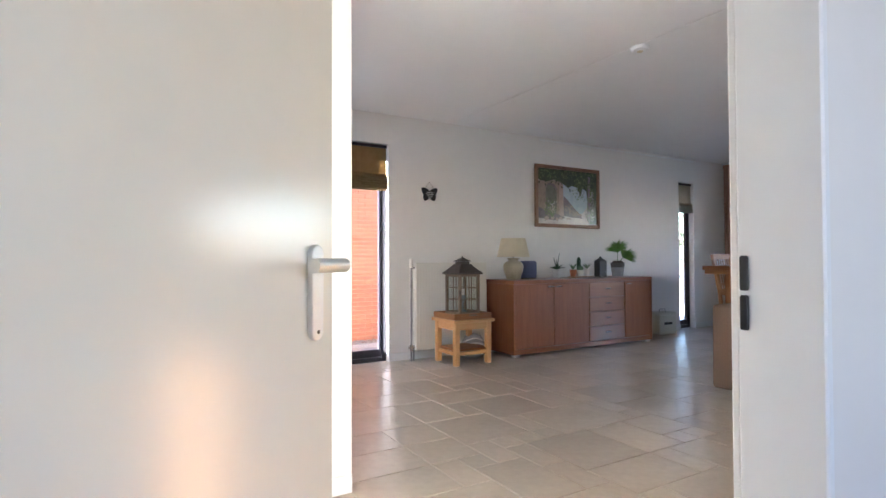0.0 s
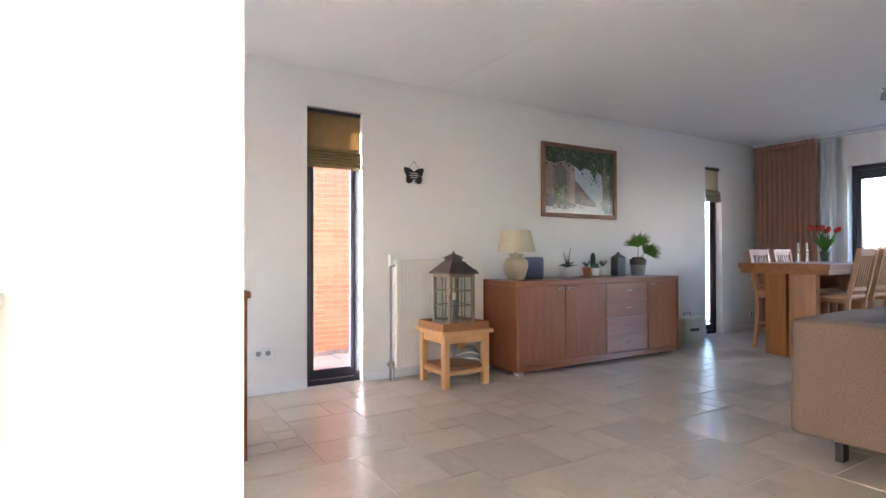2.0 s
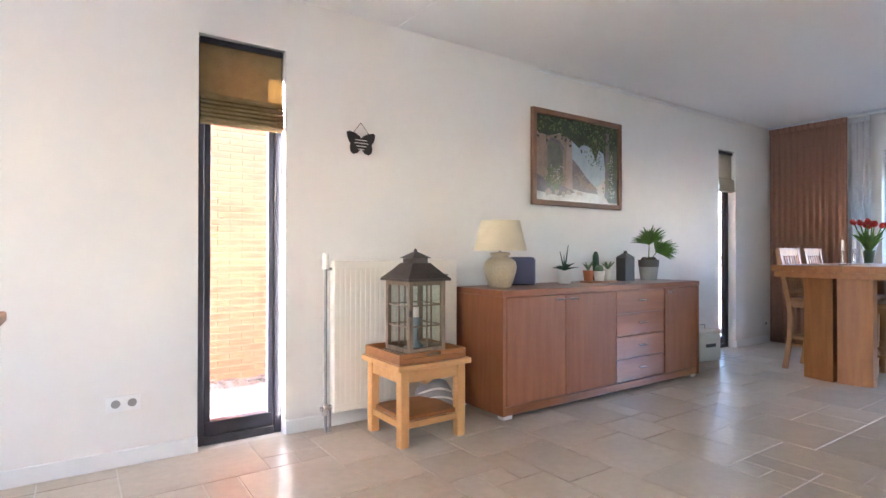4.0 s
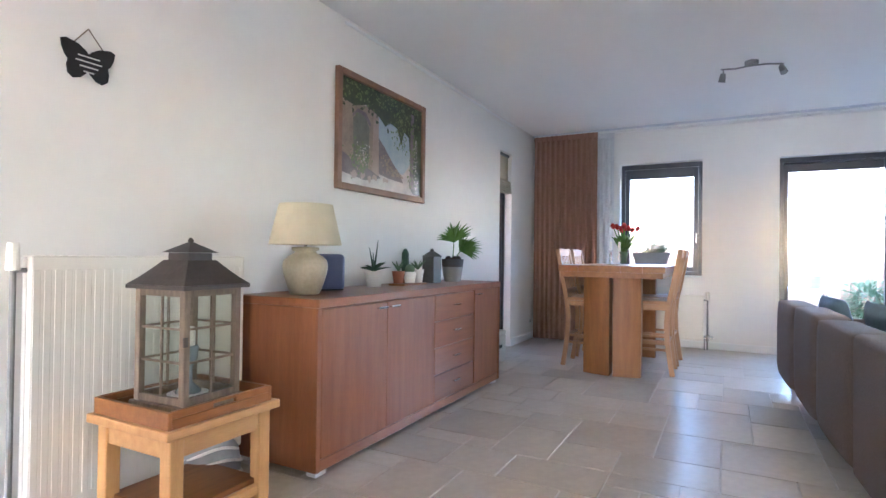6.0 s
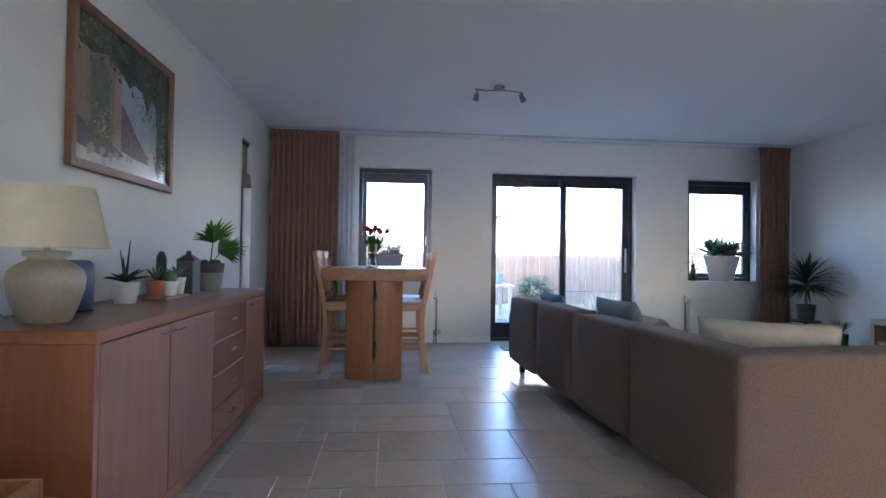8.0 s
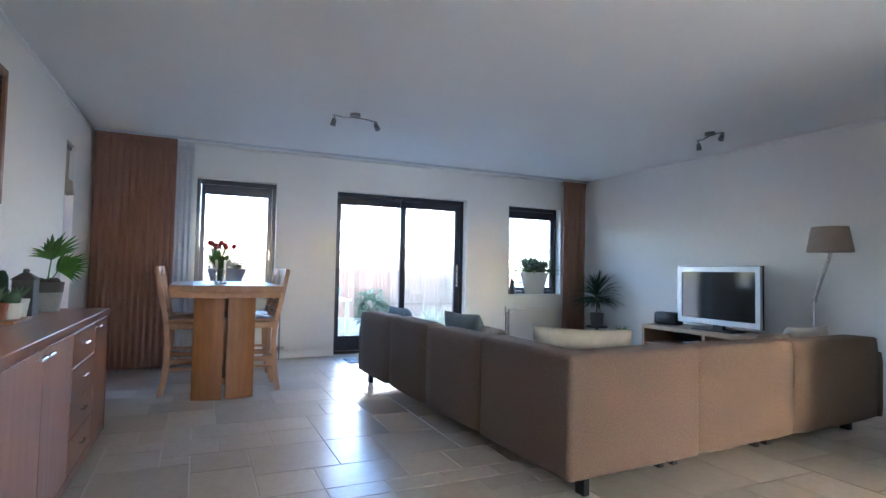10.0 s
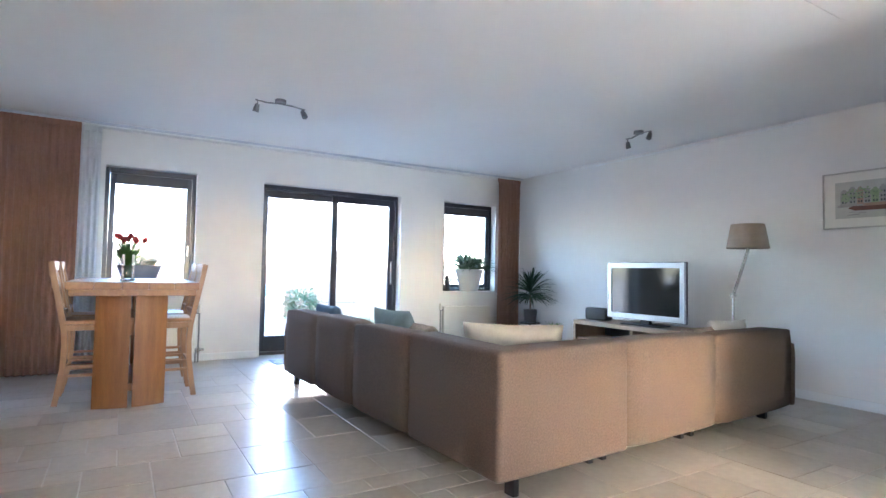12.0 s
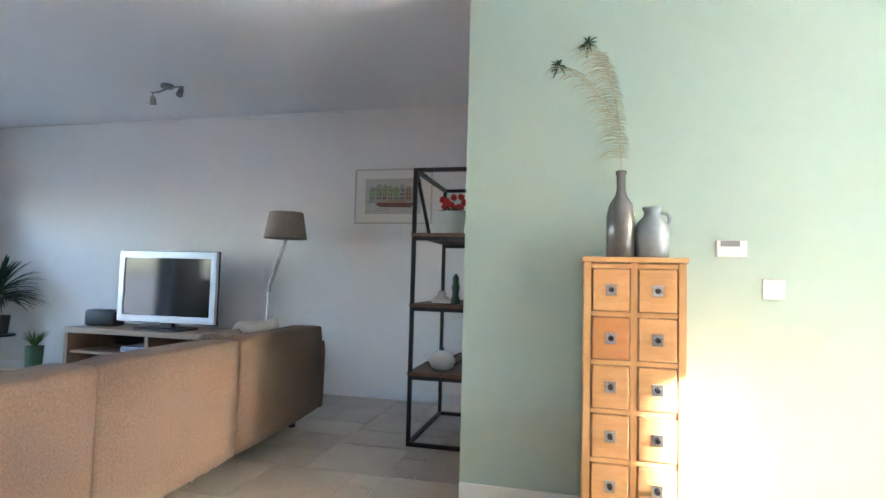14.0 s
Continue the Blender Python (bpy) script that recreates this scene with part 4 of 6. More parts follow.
# roman blinds in the two narrow windows
def roman_blind(x0, x1, y, z0, z1, m2, label):
    b = thing("roman_blind", label, "blind", ((x0 + x1) / 2, y, z1), 0, "roman blinds")
    w2 = (x1 - x0) / 2
    bm = bmesh.new()
    prof = [(0.0, 0.0), (0.0, -(z1 - z0) * 0.62), (-0.03, -(z1 - z0) * 0.68)]
    part("upper_cloth", sweep([(0, p[0], p[1]) for p in prof], 2 * w2, 0.004, bm), m2, b)
    for k in range(6):
        zc = -(z1 - z0) * (0.66 + 0.052 * k)
        pr = [(0, 0.0, zc), (0, -0.035 - 0.003 * k, zc - 0.012), (0, -0.04 - 0.003 * k, zc - 0.022), (0, -0.008, zc - 0.03)]
        part("fold", sweep(pr, 2 * w2, 0.005), m2, b)
    part("bottom_bar", box(-w2, w2, -0.012, 0.004, -(z1 - z0), -(z1 - z0) + 0.035, 0.003), m2, b)
    part("head_rail", box(-w2, w2, -0.02, 0.02, -0.012, 0.018), FRAME, b)
    return b


roman_blind(N1[0] + 0.012, N1[1] - 0.012, NORTH + 0.045, 1.83, 2.30, BLIND, "olive linen roman blind half raised")
roman_blind(N2[0] + 0.012, N2[1] - 0.012, NORTH + 0.045, 1.80, 2.245, BLIND_PALE, "pale linen roman blind half raised")


# ---- dining corner ----
tb = thing("bar_table", "tall solid oak dining table on slab legs", "table", (0, 0, 0))
TX0, TX1, TY0, TY1 = 7.436, 9.0, 3.55, 4.463
for k in range(5):
    wd = (TY1 - TY0) / 5
    part("top_plank", box(TX0, TX1, TY0 + k * wd + 0.0006, TY0 + (k + 1) * wd - 0.0006, 0.938, 0.995, 0.003), OAK_X, tb)
part("top_edge", box(TX0 + 0.02, TX1 - 0.02, TY0 + 0.02, TY1 - 0.02, 0.888, 0.937, 0.002), OAK_X, tb)
def slab_leg(x, y0, y1, mid, face):
    """An upright slab whose outer face bows gently outwards towards the middle of the table."""
    own = bmesh.new()
    rows = [y0 + (y1 - y0) * k / 6 for k in range(7)]
    plan = [(x + face * (0.035 - 0.06 * (1 - ((y - mid) / 0.26) ** 2)), y) for y in rows] + [(x + face * 0.12, y1), (x + face * 0.12, y0)]
    low2 = own.faces.new([own.verts.new((u, v, 0.0)) for u, v in plan])
    up2 = bmesh.ops.extrude_face_region(own, geom=[low2])
    bmesh.ops.translate(own, vec=(0, 0, 0.887), verts=[v for v in up2["geom"] if isinstance(v, bmesh.types.BMVert)])
    return own


for x, face in ((7.60, 1), (8.84, -1)):
    for a, b in ((3.765, 3.998), (4.028, 4.272)):
        part("slab_leg", slab_leg(x, a, b, 4.015, face), OAK, tb)
part("spine", box(7.73, 8.71, 3.985, 4.045, 0.55, 0.70, 0.003), OAK_X, tb)
part("foot_bar", box(7.73, 8.71, 3.985, 4.045, 0.10, 0.16, 0.003), OAK_X, tb)

# bar chair, its back at +y of its seat
ch = thing("bar_chair", "tall oak bar chair with a slatted curved back", "chair", (0, 0, 0), 0, "bar chairs round the table")
BACK = [(-0.015, 0.0), (-0.035, 0.12), (-0.06, 0.30), (-0.068, 0.48), (-0.055, 0.63), (-0.02, 0.80), (0.01, 0.95), (0.035, 1.08), (0.045, 1.145)]
for s in (-1, 1):
    part("back_leg", sweep([(s * 0.19, y + 0.04, z) for y, z in BACK], 0.032, 0.042), CHAIRWOOD, ch)
    part("front_leg", sweep([(s * 0.18, -0.37, 0.0), (s * 0.185, -0.36, 0.635)], 0.036, 0.036), CHAIRWOOD, ch)
    part("side_rail", box(s * 0.185 - 0.011, s * 0.185 + 0.011, -0.345, -0.03, 0.59, 0.64, 0.002), CHAIRWOOD, ch)
    for z in (0.22, 0.29):
        part("side_stretcher", box(s * 0.185 - 0.009, s * 0.185 + 0.009, -0.345, -0.02, z, z + 0.024, 0.002), CHAIRWOOD, ch)
part("seat", box(-0.21, 0.21, -0.395, 0.0, 0.642, 0.677, 0.012, 2), CHAIRWOOD, ch)
part("front_rail", box(-0.165, 0.165, -0.372, -0.352, 0.59, 0.64), CHAIRWOOD, ch)
part("foot_rail", box(-0.165, 0.165, -0.375, -0.35, 0.25, 0.285, 0.003), CHAIRWOOD, ch)
part("back_stretcher", box(-0.175, 0.175, -0.03, -0.008, 0.29, 0.315, 0.002), CHAIRWOOD, ch)
part("top_rail", box(-0.172, 0.172, 0.062, 0.092, 1.075, 1.15, 0.006, 2), CHAIRWOOD, ch)
part("lower_back_rail", box(-0.172, 0.172, -0.014, 0.012, 0.715, 0.755, 0.003), CHAIRWOOD, ch)
for k in range(6):
    x = -0.135 + k * 0.054
    part("back_slat", sweep([(x, y + 0.038, z) for y, z in BACK if 0.62 < z < 1.09], 0.024, 0.010), CHAIRWOOD, ch)
ch.matrix_basis = pose(8.05, 4.50, 0, 0, 0, 0)
copy_thing(ch, pose(8.58, 4.50, 0, 0, 0, 1))
copy_thing(ch, pose(8.03, 3.55, 0, 0, 0, 181))
copy_thing(ch, pose(8.56, 3.545, 0, 0, 0, 179))

vs = thing("tulip_vase", "glass vase of red tulips on the table", "vase", (8.50, 4.06, 0.996))
vb = lathe([(0.045, 0.0), (0.05, 0.006), (0.04, 0.05), (0.055, 0.14), (0.062, 0.19), (0.059, 0.19), (0.052, 0.14), (0.037, 0.05), (0.02, 0.01)], 24)
part("glass", vb, GLASS_S, vs, "clear glass", smooth=True).visible_shadow = False
part("water", lathe([(0.036, 0.012), (0.036, 0.05), (0.049, 0.13), (0.03, 0.131)], 20), LEAF_G, vs, "green stems in water", smooth=True)
rnd = random.Random(9)
for k in range(9):
    q, e = k * 2.4, rnd.uniform(1.1, 1.45)
    way = Vector((math.cos(q) * math.cos(e), math.sin(q) * math.cos(e), math.sin(e)))
    tip = Vector((0, 0, 0.1)) + way * rnd.uniform(0.25, 0.31)
    part("stem", rod((0, 0, 0.1), tip, 0.007, 0.006, 6), LEAF, vs)
    bm = lathe([(0.006, -0.005), (0.02, 0.008), (0.026, 0.025), (0.023, 0.042), (0.013, 0.056), (0.006, 0.06)], 12)
    for v in bm.verts:
        f2 = 1 + 0.14 * math.cos(3 * math.atan2(v.co.y, v.co.x)) * (v.co.z > 0.03)
        v.co.x, v.co.y = v.co.x * f2, v.co.y * f2
    bmesh.ops.transform(bm, matrix=Matrix.Translation(tip) @ way.to_track_quat("Z", "Y").to_matrix().to_4x4(), verts=bm.verts)
    part("tulip", bm, TULIP, vs, "red tulip head", smooth=True)
rosette(vs, 0.10, 22, 0.29, 0.055, 1.15, 0.2, LEAF, 21)
for x, y in ((7.98, 4.095), (8.01, 4.02)):
    cs = thing("candlestick", "turned silver candlestick with a white candle", "candlestick", (x, y, 0.996), 0, "candlesticks")
    part("stick", lathe([(0.03, 0), (0.03, 0.008), (0.008, 0.02), (0.014, 0.045), (0.007, 0.07), (0.014, 0.095), (0.007, 0.12), (0.016, 0.135), (0.012, 0.14)], 18), CHROME, cs, smooth=True)
    part("candle", lathe([(0.011, 0.14), (0.011, 0.22), (0.003, 0.225)], 14), WAX, cs)


# curtains
def curtain(y0, y1, x, z0, z1, material, label, amp=0.03, pitch=0.066, seed=1, name="curtain"):
    c = thing(name, label, "curtain", (x, (y0 + y1) / 2, z0))
    bm = bmesh.new()
    n, rows = int((y1 - y0) / 0.008), 14
    rnd2 = random.Random(seed)
    ph = [rnd2.uniform(-0.6, 0.6) for _ in range(60)]
    grid = []
    for j in range(rows + 1):
        t = j / rows
        z = (z1 - z0) * t
        ring2 = []
        for i in range(n + 1):
            u = (y1 - y0) * i / n
            k = u / pitch
            soft = 1.0 - 0.55 * t ** 4
            a = math.sin(2 * math.pi * k + 0.5 * noise.noise((k * 0.7, t * 1.3, seed)) + 0.25 * ph[int(k) % 60] * (1 - t))
            xx = amp * soft * (a + 0.25 * math.sin(4 * math.pi * k + 1)) + 0.012 * noise.noise((u * 6, t * 3, seed + 2))
            ring2.append(bm.verts.new((xx, u - (y1 - y0) / 2, z)))
        grid.append(ring2)
    for a, b in zip(grid, grid[1:]):
        for i in range(n):
            bm.faces.new((a[i], a[i + 1], b[i + 1], b[i]))
    ob = part("cloth", bm, material, c, smooth=True)
    s = ob.modifiers.new("thickness", "SOLIDIFY")
    s.thickness = 0.004
    part("heading_tape", box(-0.012, 0.012, -(y1 - y0) / 2, (y1 - y0) / 2, z1 - z0 - 0.06, z1 - z0, 0.003), material, c)
    return c


curtain(4.52, 5.335, 9.36, 0.012, TOP - 0.03, CURTAIN, "long pleated brown curtain drawn aside", seed=1)
curtain(4.34, 4.54, 9.47, 0.015, TOP - 0.03, SHEER, "white sheer curtain beside the window", 0.02, 0.06, 2, "sheer_curtain")
curtain(-1.405, -0.96, 9.42, 0.012, TOP - 0.03, CURTAIN, "long pleated brown curtain in the corner", seed=3)
tagged(part("curtain_rail", box(9.35, 9.375, SOUTH + 0.01, NORTH - 0.01, TOP - 0.024, TOP - 0.001, 0.003), SILVER, None, "thin grey ceiling curtain rail along the windows"), category="rail")
tagged(part("curtain_rail", box(9.47, 9.49, SOUTH + 0.01, NORTH - 0.01, TOP - 0.022, TOP - 0.001, 0.003), WHITE, None, "thin white ceiling rail for the sheers"), category="rail")

# ---- seating ----
SOFA_AT, SOFA_TURN = (4.655, 2.565, 0), 3.0
sofa = thing("corner_sofa", "large L-shaped sofa in brown woven fabric", "sofa", SOFA_AT, SOFA_TURN)
ZB, ZT, BT, DP = 0.125, 0.75, 0.21, 0.92


def soft(bm):
    """Lets upholstery sag and bulge a little."""
    for v in bm.verts:
        v.co += Vector((noise.noise(v.co * 2.1), noise.noise(v.co * 2.1 + Vector((9, 0, 0))), noise.noise(v.co * 2.3 + Vector((0, 9, 0))) * 0.8)) * 0.009
    return bm


def pad(x0, x1, y0, y1, z0, z1, r=0.045):
    bm = box(x0, x1, y0, y1, z0, z1)
    bmesh.ops.subdivide_edges(bm, edges=bm.edges[:], cuts=5, use_grid_fill=True)
    mid = Vector(((x0 + x1) / 2, (y0 + y1) / 2, (z0 + z1) / 2))
    half = Vector(((x1 - x0) / 2, (y1 - y0) / 2, (z1 - z0) / 2))
    for v in bm.verts:
        inner = Vector([max(-h2 + r, min(h2 - r, c)) for c, h2 in zip(v.co - mid, half)])
        out = (v.co - mid) - inner
        if out.length > 1e-6:
            v.co = mid + inner + out.normalized() * r
    return soft(bm)


xs = [0.0, 0.86, 1.67, 2.43, 3.22]
ys = [-BT - 0.006, -0.965, -1.90, -2.98]
corner = bmesh.new()
plan = [(0, 0), (xs[1] - 0.003, 0), (xs[1] - 0.003, -BT), (BT, -BT), (BT, ys[1] + 0.003), (0, ys[1] + 0.003)]
low = corner.faces.new([corner.verts.new((x, y, ZB)) for x, y in plan])
up = bmesh.ops.extrude_face_region(corner, geom=[low])
bmesh.ops.translate(corner, vec=(0, 0, ZT - ZB), verts=[v for v in up["geom"] if isinstance(v, bmesh.types.BMVert)])
bmesh.ops.bevel(corner, geom=corner.edges[:], offset=0.03, segments=4, affect="EDGES", profile=0.5)
part("corner_back", soft(corner), SOFA, sofa, smooth=True)
for k in range(1, 4):
    part("back_panel", pad(xs[k] + 0.003, xs[k + 1] - 0.003, -BT, 0, ZB, ZT - 0.01 * (k % 2)), SOFA, sofa, smooth=True)
    part("seat_base", box(xs[k] + 0.004, xs[k + 1] - 0.004, -DP, -BT - 0.002, ZB, 0.28, 0.02, 2), SOFA, sofa, smooth=True)
    part("seat_cushion", pad(xs[k] + 0.006, xs[k + 1] - 0.006, -DP - 0.01, -BT - 0.004, 0.283, 0.45, 0.045), SOFA, sofa, smooth=True)
for k in range(3):
    if k:
        part("back_panel", pad(0, BT, ys[k + 1] + 0.003, ys[k] - 0.003, ZB, ZT if k < 2 else ZT - 0.012), SOFA, sofa, smooth=True)
    part("seat_base", box(BT + 0.002, DP, ys[k + 1] + 0.004, ys[k] - 0.004, ZB, 0.28, 0.02, 2), SOFA, sofa, smooth=True)
    part("seat_cushion", pad(BT + 0.004, DP + 0.01, ys[k + 1] + 0.006, ys[k] - 0.006, 0.283, 0.45, 0.045), SOFA, sofa, smooth=True)
part("arm", pad(0.015, DP, ys[3] - 0.085, ys[3] - 0.005, ZB, 0.62, 0.03), SOFA, sofa, smooth=True)
part("arm", pad(xs[4] + 0.005, xs[4] + 0.085, -DP, -0.02, ZB, 0.60, 0.03), SOFA, sofa, smooth=True)
for x, y in ((0.13, -0.20), (xs[4], -0.14), (0.26, ys[1] + 0.06), (0.26, ys[1] - 0.06), (0.26, ys[2] + 0.06), (0.26, ys[2] - 0.06), (0.22, ys[3] + 0.05), (0.84, ys[3] + 0.05), (0.84, -0.84), (xs[4], -0.84), (xs[2], -0.84), (xs[3], -0.84)):
    part("foot", box(x - 0.035, x + 0.035, y - 0.02, y + 0.02, 0.0, ZB + 0.004, 0.003), BLACK, sofa, "black metal foot")


def cushion(x, y, z, wd, hh, tilt, turn, material, label, puff=0.075):
    """A scatter cushion, standing and leaning back by tilt degrees, its back towards +y before the turn."""
    bm = bmesh.new()
    n = 14
    for s in (-1, 1):
        grid = []
        for j in range(n + 1):
            row = []
            for i in range(n + 1):
                u, v = 2 * i / n - 1, 2 * j / n - 1
                e = max(0.0, (1 - u ** 4) * (1 - v ** 4)) ** 0.55
                pinch = 1 - 0.07 * (1 - abs(u)) * v * v - 0.05 * (1 - abs(v)) * u * u
                wr = 0.006 * noise.noise((u * 2.3 + x, v * 2.3 + y, s))
                row.append(bm.verts.new((u * wd / 2 * pinch, s * (puff * e + wr * e), hh / 2 + v * hh / 2 * pinch)))
            grid.append(row)
        for a, b in zip(grid, grid[1:]):
            for i in range(n):
                bm.faces.new((a[i], a[i + 1], b[i + 1], b[i]))
    bmesh.ops.remove_doubles(bm, verts=bm.verts, dist=0.0008)
    bmesh.ops.recalc_face_normals(bm, faces=bm.faces)
    me = bpy.data.meshes.new("cushion")
    bm.to_mesh(me)
    bm.free()
    me.materials.append(material)
    me.shade_smooth()
    c = new("cushion", me)
    c.matrix_basis = pose(*SOFA_AT, 0, 0, SOFA_TURN) @ pose(x, y, z, 0, 0, turn) @ pose(0, 0, 0, tilt, 0, 0)
    return tagged(c, label, "cushion", "scatter cushions")


cushion(0.56, -0.57, 0.455, 0.60, 0.375, -13, 50, CREAM, "wide cream cushion across the corner of the sofa")
cushion(1.70, -0.44, 0.455, 0.48, 0.39, -16, 6, GREENC, "grey green cushion leaning on the sofa back")
cushion(1.33, -0.50, 0.455, 0.40, 0.31, -22, -6, PATTC, "small patterned cushion on the sofa")
cushion(3.00, -0.42, 0.455, 0.44, 0.34, -14, 3, BLUEC, "dark blue cushion near the sofa end")
cushion(0.41, -2.22, 0.455, 0.42, 0.30, -16, 92, PATTC, "patterned beige cushion leaning on the sofa back")
cushion(0.40, -2.62, 0.455, 0.45, 0.34, -14, 84, WHITEC, "white cushion leaning on the sofa back")

# ---- television corner ----
tv_st = thing("tv_cabinet", "long low wooden television cabinet with open compartments", "cabinet", (0, 0, 0))
A0, A1, B0, B1, Z1 = 5.84, 7.62, -1.36, -0.83, 0.555
part("top", box(A0, A1, B0, B1, Z1 - 0.05, Z1, 0.003), TVWOOD, tv_st)
part("bottom", box(A0, A1, B0, B1, 0.06, 0.10, 0.002), TVWOOD, tv_st)
for x in (A0, 6.70, A1 - 0.04):
    part("upright", box(x, x + 0.04, B0, B1, 0.101, Z1 - 0.051, 0.002), TVWOOD, tv_st)
part("shelf", box(6.742, A1 - 0.042, B0 + 0.02, B1 - 0.03, 0.32, 0.34), TVWOOD, tv_st)
part("shelf", box(A0 + 0.042, 6.698, B0 + 0.02, B1 - 0.03, 0.32, 0.34), TVWOOD, tv_st)
part("back_board", box(A0 + 0.002, A1 - 0.002, B0 - 0.012, B0 - 0.001, 0.1, Z1 - 0.051), DARKPOT, tv_st, "dark back board")
part("plinth", box(A0 + 0.03, A1 - 0.03, B0 + 0.03, B1 - 0.05, 0, 0.059), DARKPOT, tv_st, "dark plinth")
md = thing("media_player", "small silver and black media player", "player", (6.94, -1.07, 0.341))
part("case", box(-0.16, 0.16, -0.12, 0.12, 0, 0.05, 0.004), SILVER, md)
part("front", box(-0.158, 0.158, 0.1205, 0.124, 0.006, 0.044), BLUEPLASTIC, md, "blue lit front")

tv = thing("television", "flat television with a silver bezel on a swivel foot", "television", (6.695, -1.035, Z1 + 0.001), 0)
part("screen", box(-0.465, 0.465, 0.022, 0.026, 0.125, 0.655), SCREEN, tv, "dark glossy screen")
bm = bmesh.new()
for a, b, c, d2 in ((-0.52, -0.466, 0.065, 0.715), (0.466, 0.52, 0.065, 0.715), (-0.466, 0.466, 0.656, 0.715), (-0.466, 0.466, 0.065, 0.124)):
    box(a, b, 0.0, 0.036, c, d2, bm=bm)
part("bezel", bm, SILVER, tv, "silver bezel")
part("back_case", box(-0.50, 0.50, -0.07, -0.001, 0.09, 0.69, 0.02, 2), BLACK, tv)
part("rim", box(-0.528, 0.528, -0.02, -0.0005, 0.055, 0.723, 0.004), BLACK, tv)
part("neck", box(-0.06, 0.06, -0.04, 0.01, 0.01, 0.09), BLACK, tv)
part("foot", box(-0.25, 0.25, -0.12, 0.13, 0, 0.016, 0.006, 2), BLACK, tv)
sk = thing("loudspeaker", "dark grey centre loudspeaker beside the television", "speaker", (7.42, -1.07, Z1 + 0.001), 6)
part("body", box(-0.16, 0.16, -0.08, 0.08, 0, 0.155, 0.03, 3), BLACK, sk, smooth=True)
part("base", box(-0.10, 0.10, -0.06, 0.06, -0.0005, 0.006), BLACK, sk)

fl = thing("floor_lamp", "chrome floor lamp with a taupe drum shade", "lamp", (5.675, -1.05, 0))
fl.matrix_basis = fl.matrix_basis @ Matrix.Diagonal((1, 1, 0.985, 1))
part("foot", lathe([(0.15, 0), (0.15, 0.018), (0.03, 0.03)], 30), CHROME, fl)
part("pole", rod((0, 0, 0.028), (0, 0, 0.96), 0.011), CHROME, fl)
part("joint", rod((0, -0.025, 0.96), (0, 0.025, 0.96), 0.018), CHROME, fl)
for s in (-1, 1):
    part("arm", rod((0, s * 0.014, 0.96), (-0.145, s * 0.014, 1.40), 0.010, seg=10), CHROME, fl)
part("spring", rod((-0.02, 0, 1.0), (-0.12, 0, 1.32), 0.006), CHROME, fl)
part("socket", rod((-0.145, 0, 1.38), (-0.145, 0, 1.47), 0.016), CHROME, fl)
sh = bmesh.new()
lathe([(0.185, 1.425), (0.145, 1.66), (0.142, 1.66), (0.182, 1.425)], 40, bm=sh, at=(-0.145, 0, 0))
part("shade", sh, SHADE_B, fl, "taupe fabric drum shade")

wc, hw, h = framed("watercolour", 4.30, 5.04, 1.575, 2.08, SOUTH + 0.001, 1, 0.012, WHITEC, "framed watercolour of a canal boat in a white mount", "picture", 0.022)
part("mount", box(-hw, hw, 0.004, 0.010, 0.012, h - 0.012), WAX, wc, "white mount")
PW = {"paper": mat("watercolour_paper", (0.55, 0.54, 0.48), (0.48, 0.46, 0.40), 9.0, 0.6), "green": mat("watercolour_green", (0.24, 0.32, 0.17), (0.36, 0.40, 0.26), 14.0, 0.6), "grey": mat("watercolour_grey", (0.30, 0.29, 0.27), (0.40, 0.37, 0.33), 12.0, 0.6), "boat": mat("watercolour_boat", (0.20, 0.085, 0.06), (0.12, 0.06, 0.05), 12.0, 0.6)}
part("painted_paper", box(-hw + 0.09, hw - 0.09, 0.0105, 0.0115, 0.09, h - 0.09), PW["paper"], wc)
rnd = random.Random(61)
PW["brick"] = mat("watercolour_brick", (0.34, 0.20, 0.15), (0.42, 0.30, 0.24), 12.0, 0.6)
x = -0.235
for k in range(8):
    wd, top = rnd.uniform(0.045, 0.066), rnd.uniform(0.33, 0.385)
    patch_key = ("grey", "brick", "paper", "green")[k % 4] if k < 7 else "grey"
    part("painted_house", patch(bmesh.new(), [(x, 0.2), (x, top - 0.03), (x + wd * 0.35, top), (x + wd * 0.65, top), (x + wd, top - 0.03), (x + wd, 0.2)], 0.0122), PW["grey" if patch_key == "paper" else patch_key], wc)
    for r in range(3):
        for c in range(2):
            a, b = x + wd * (0.18 + 0.4 * c), 0.225 + r * 0.036
            part("painted_window", patch(bmesh.new(), [(a, b), (a + 0.011, b), (a + 0.011, b + 0.018), (a, b + 0.018)], 0.0126), INK, wc)
    x += wd + 0.002
for cx, cz, r in ((0.05, 0.31, 0.055), (0.13, 0.30, 0.05), (-0.04, 0.30, 0.04), (0.19, 0.27, 0.035)):
    bm = bmesh.new()
    for i in range(45):
        q, d2 = rnd.uniform(0, 6.28), r * rnd.random() ** 0.5
        u, v, e = cx + d2 * math.cos(q), cz + d2 * math.sin(q), rnd.uniform(0.005, 0.012)
        patch(bm, [(u - e, v), (u, v + e * 0.8), (u + e, v), (u, v - e * 0.8)], 0.0131 + 0.00002 * i)
    tagged(part("painted_tree", bm, PW["green"], wc), kind="stuff")
part("painted_quay", patch(bmesh.new(), [(-0.25, 0.185), (-0.25, 0.205), (0.25, 0.21), (0.25, 0.19)], 0.0141), PW["grey"], wc)
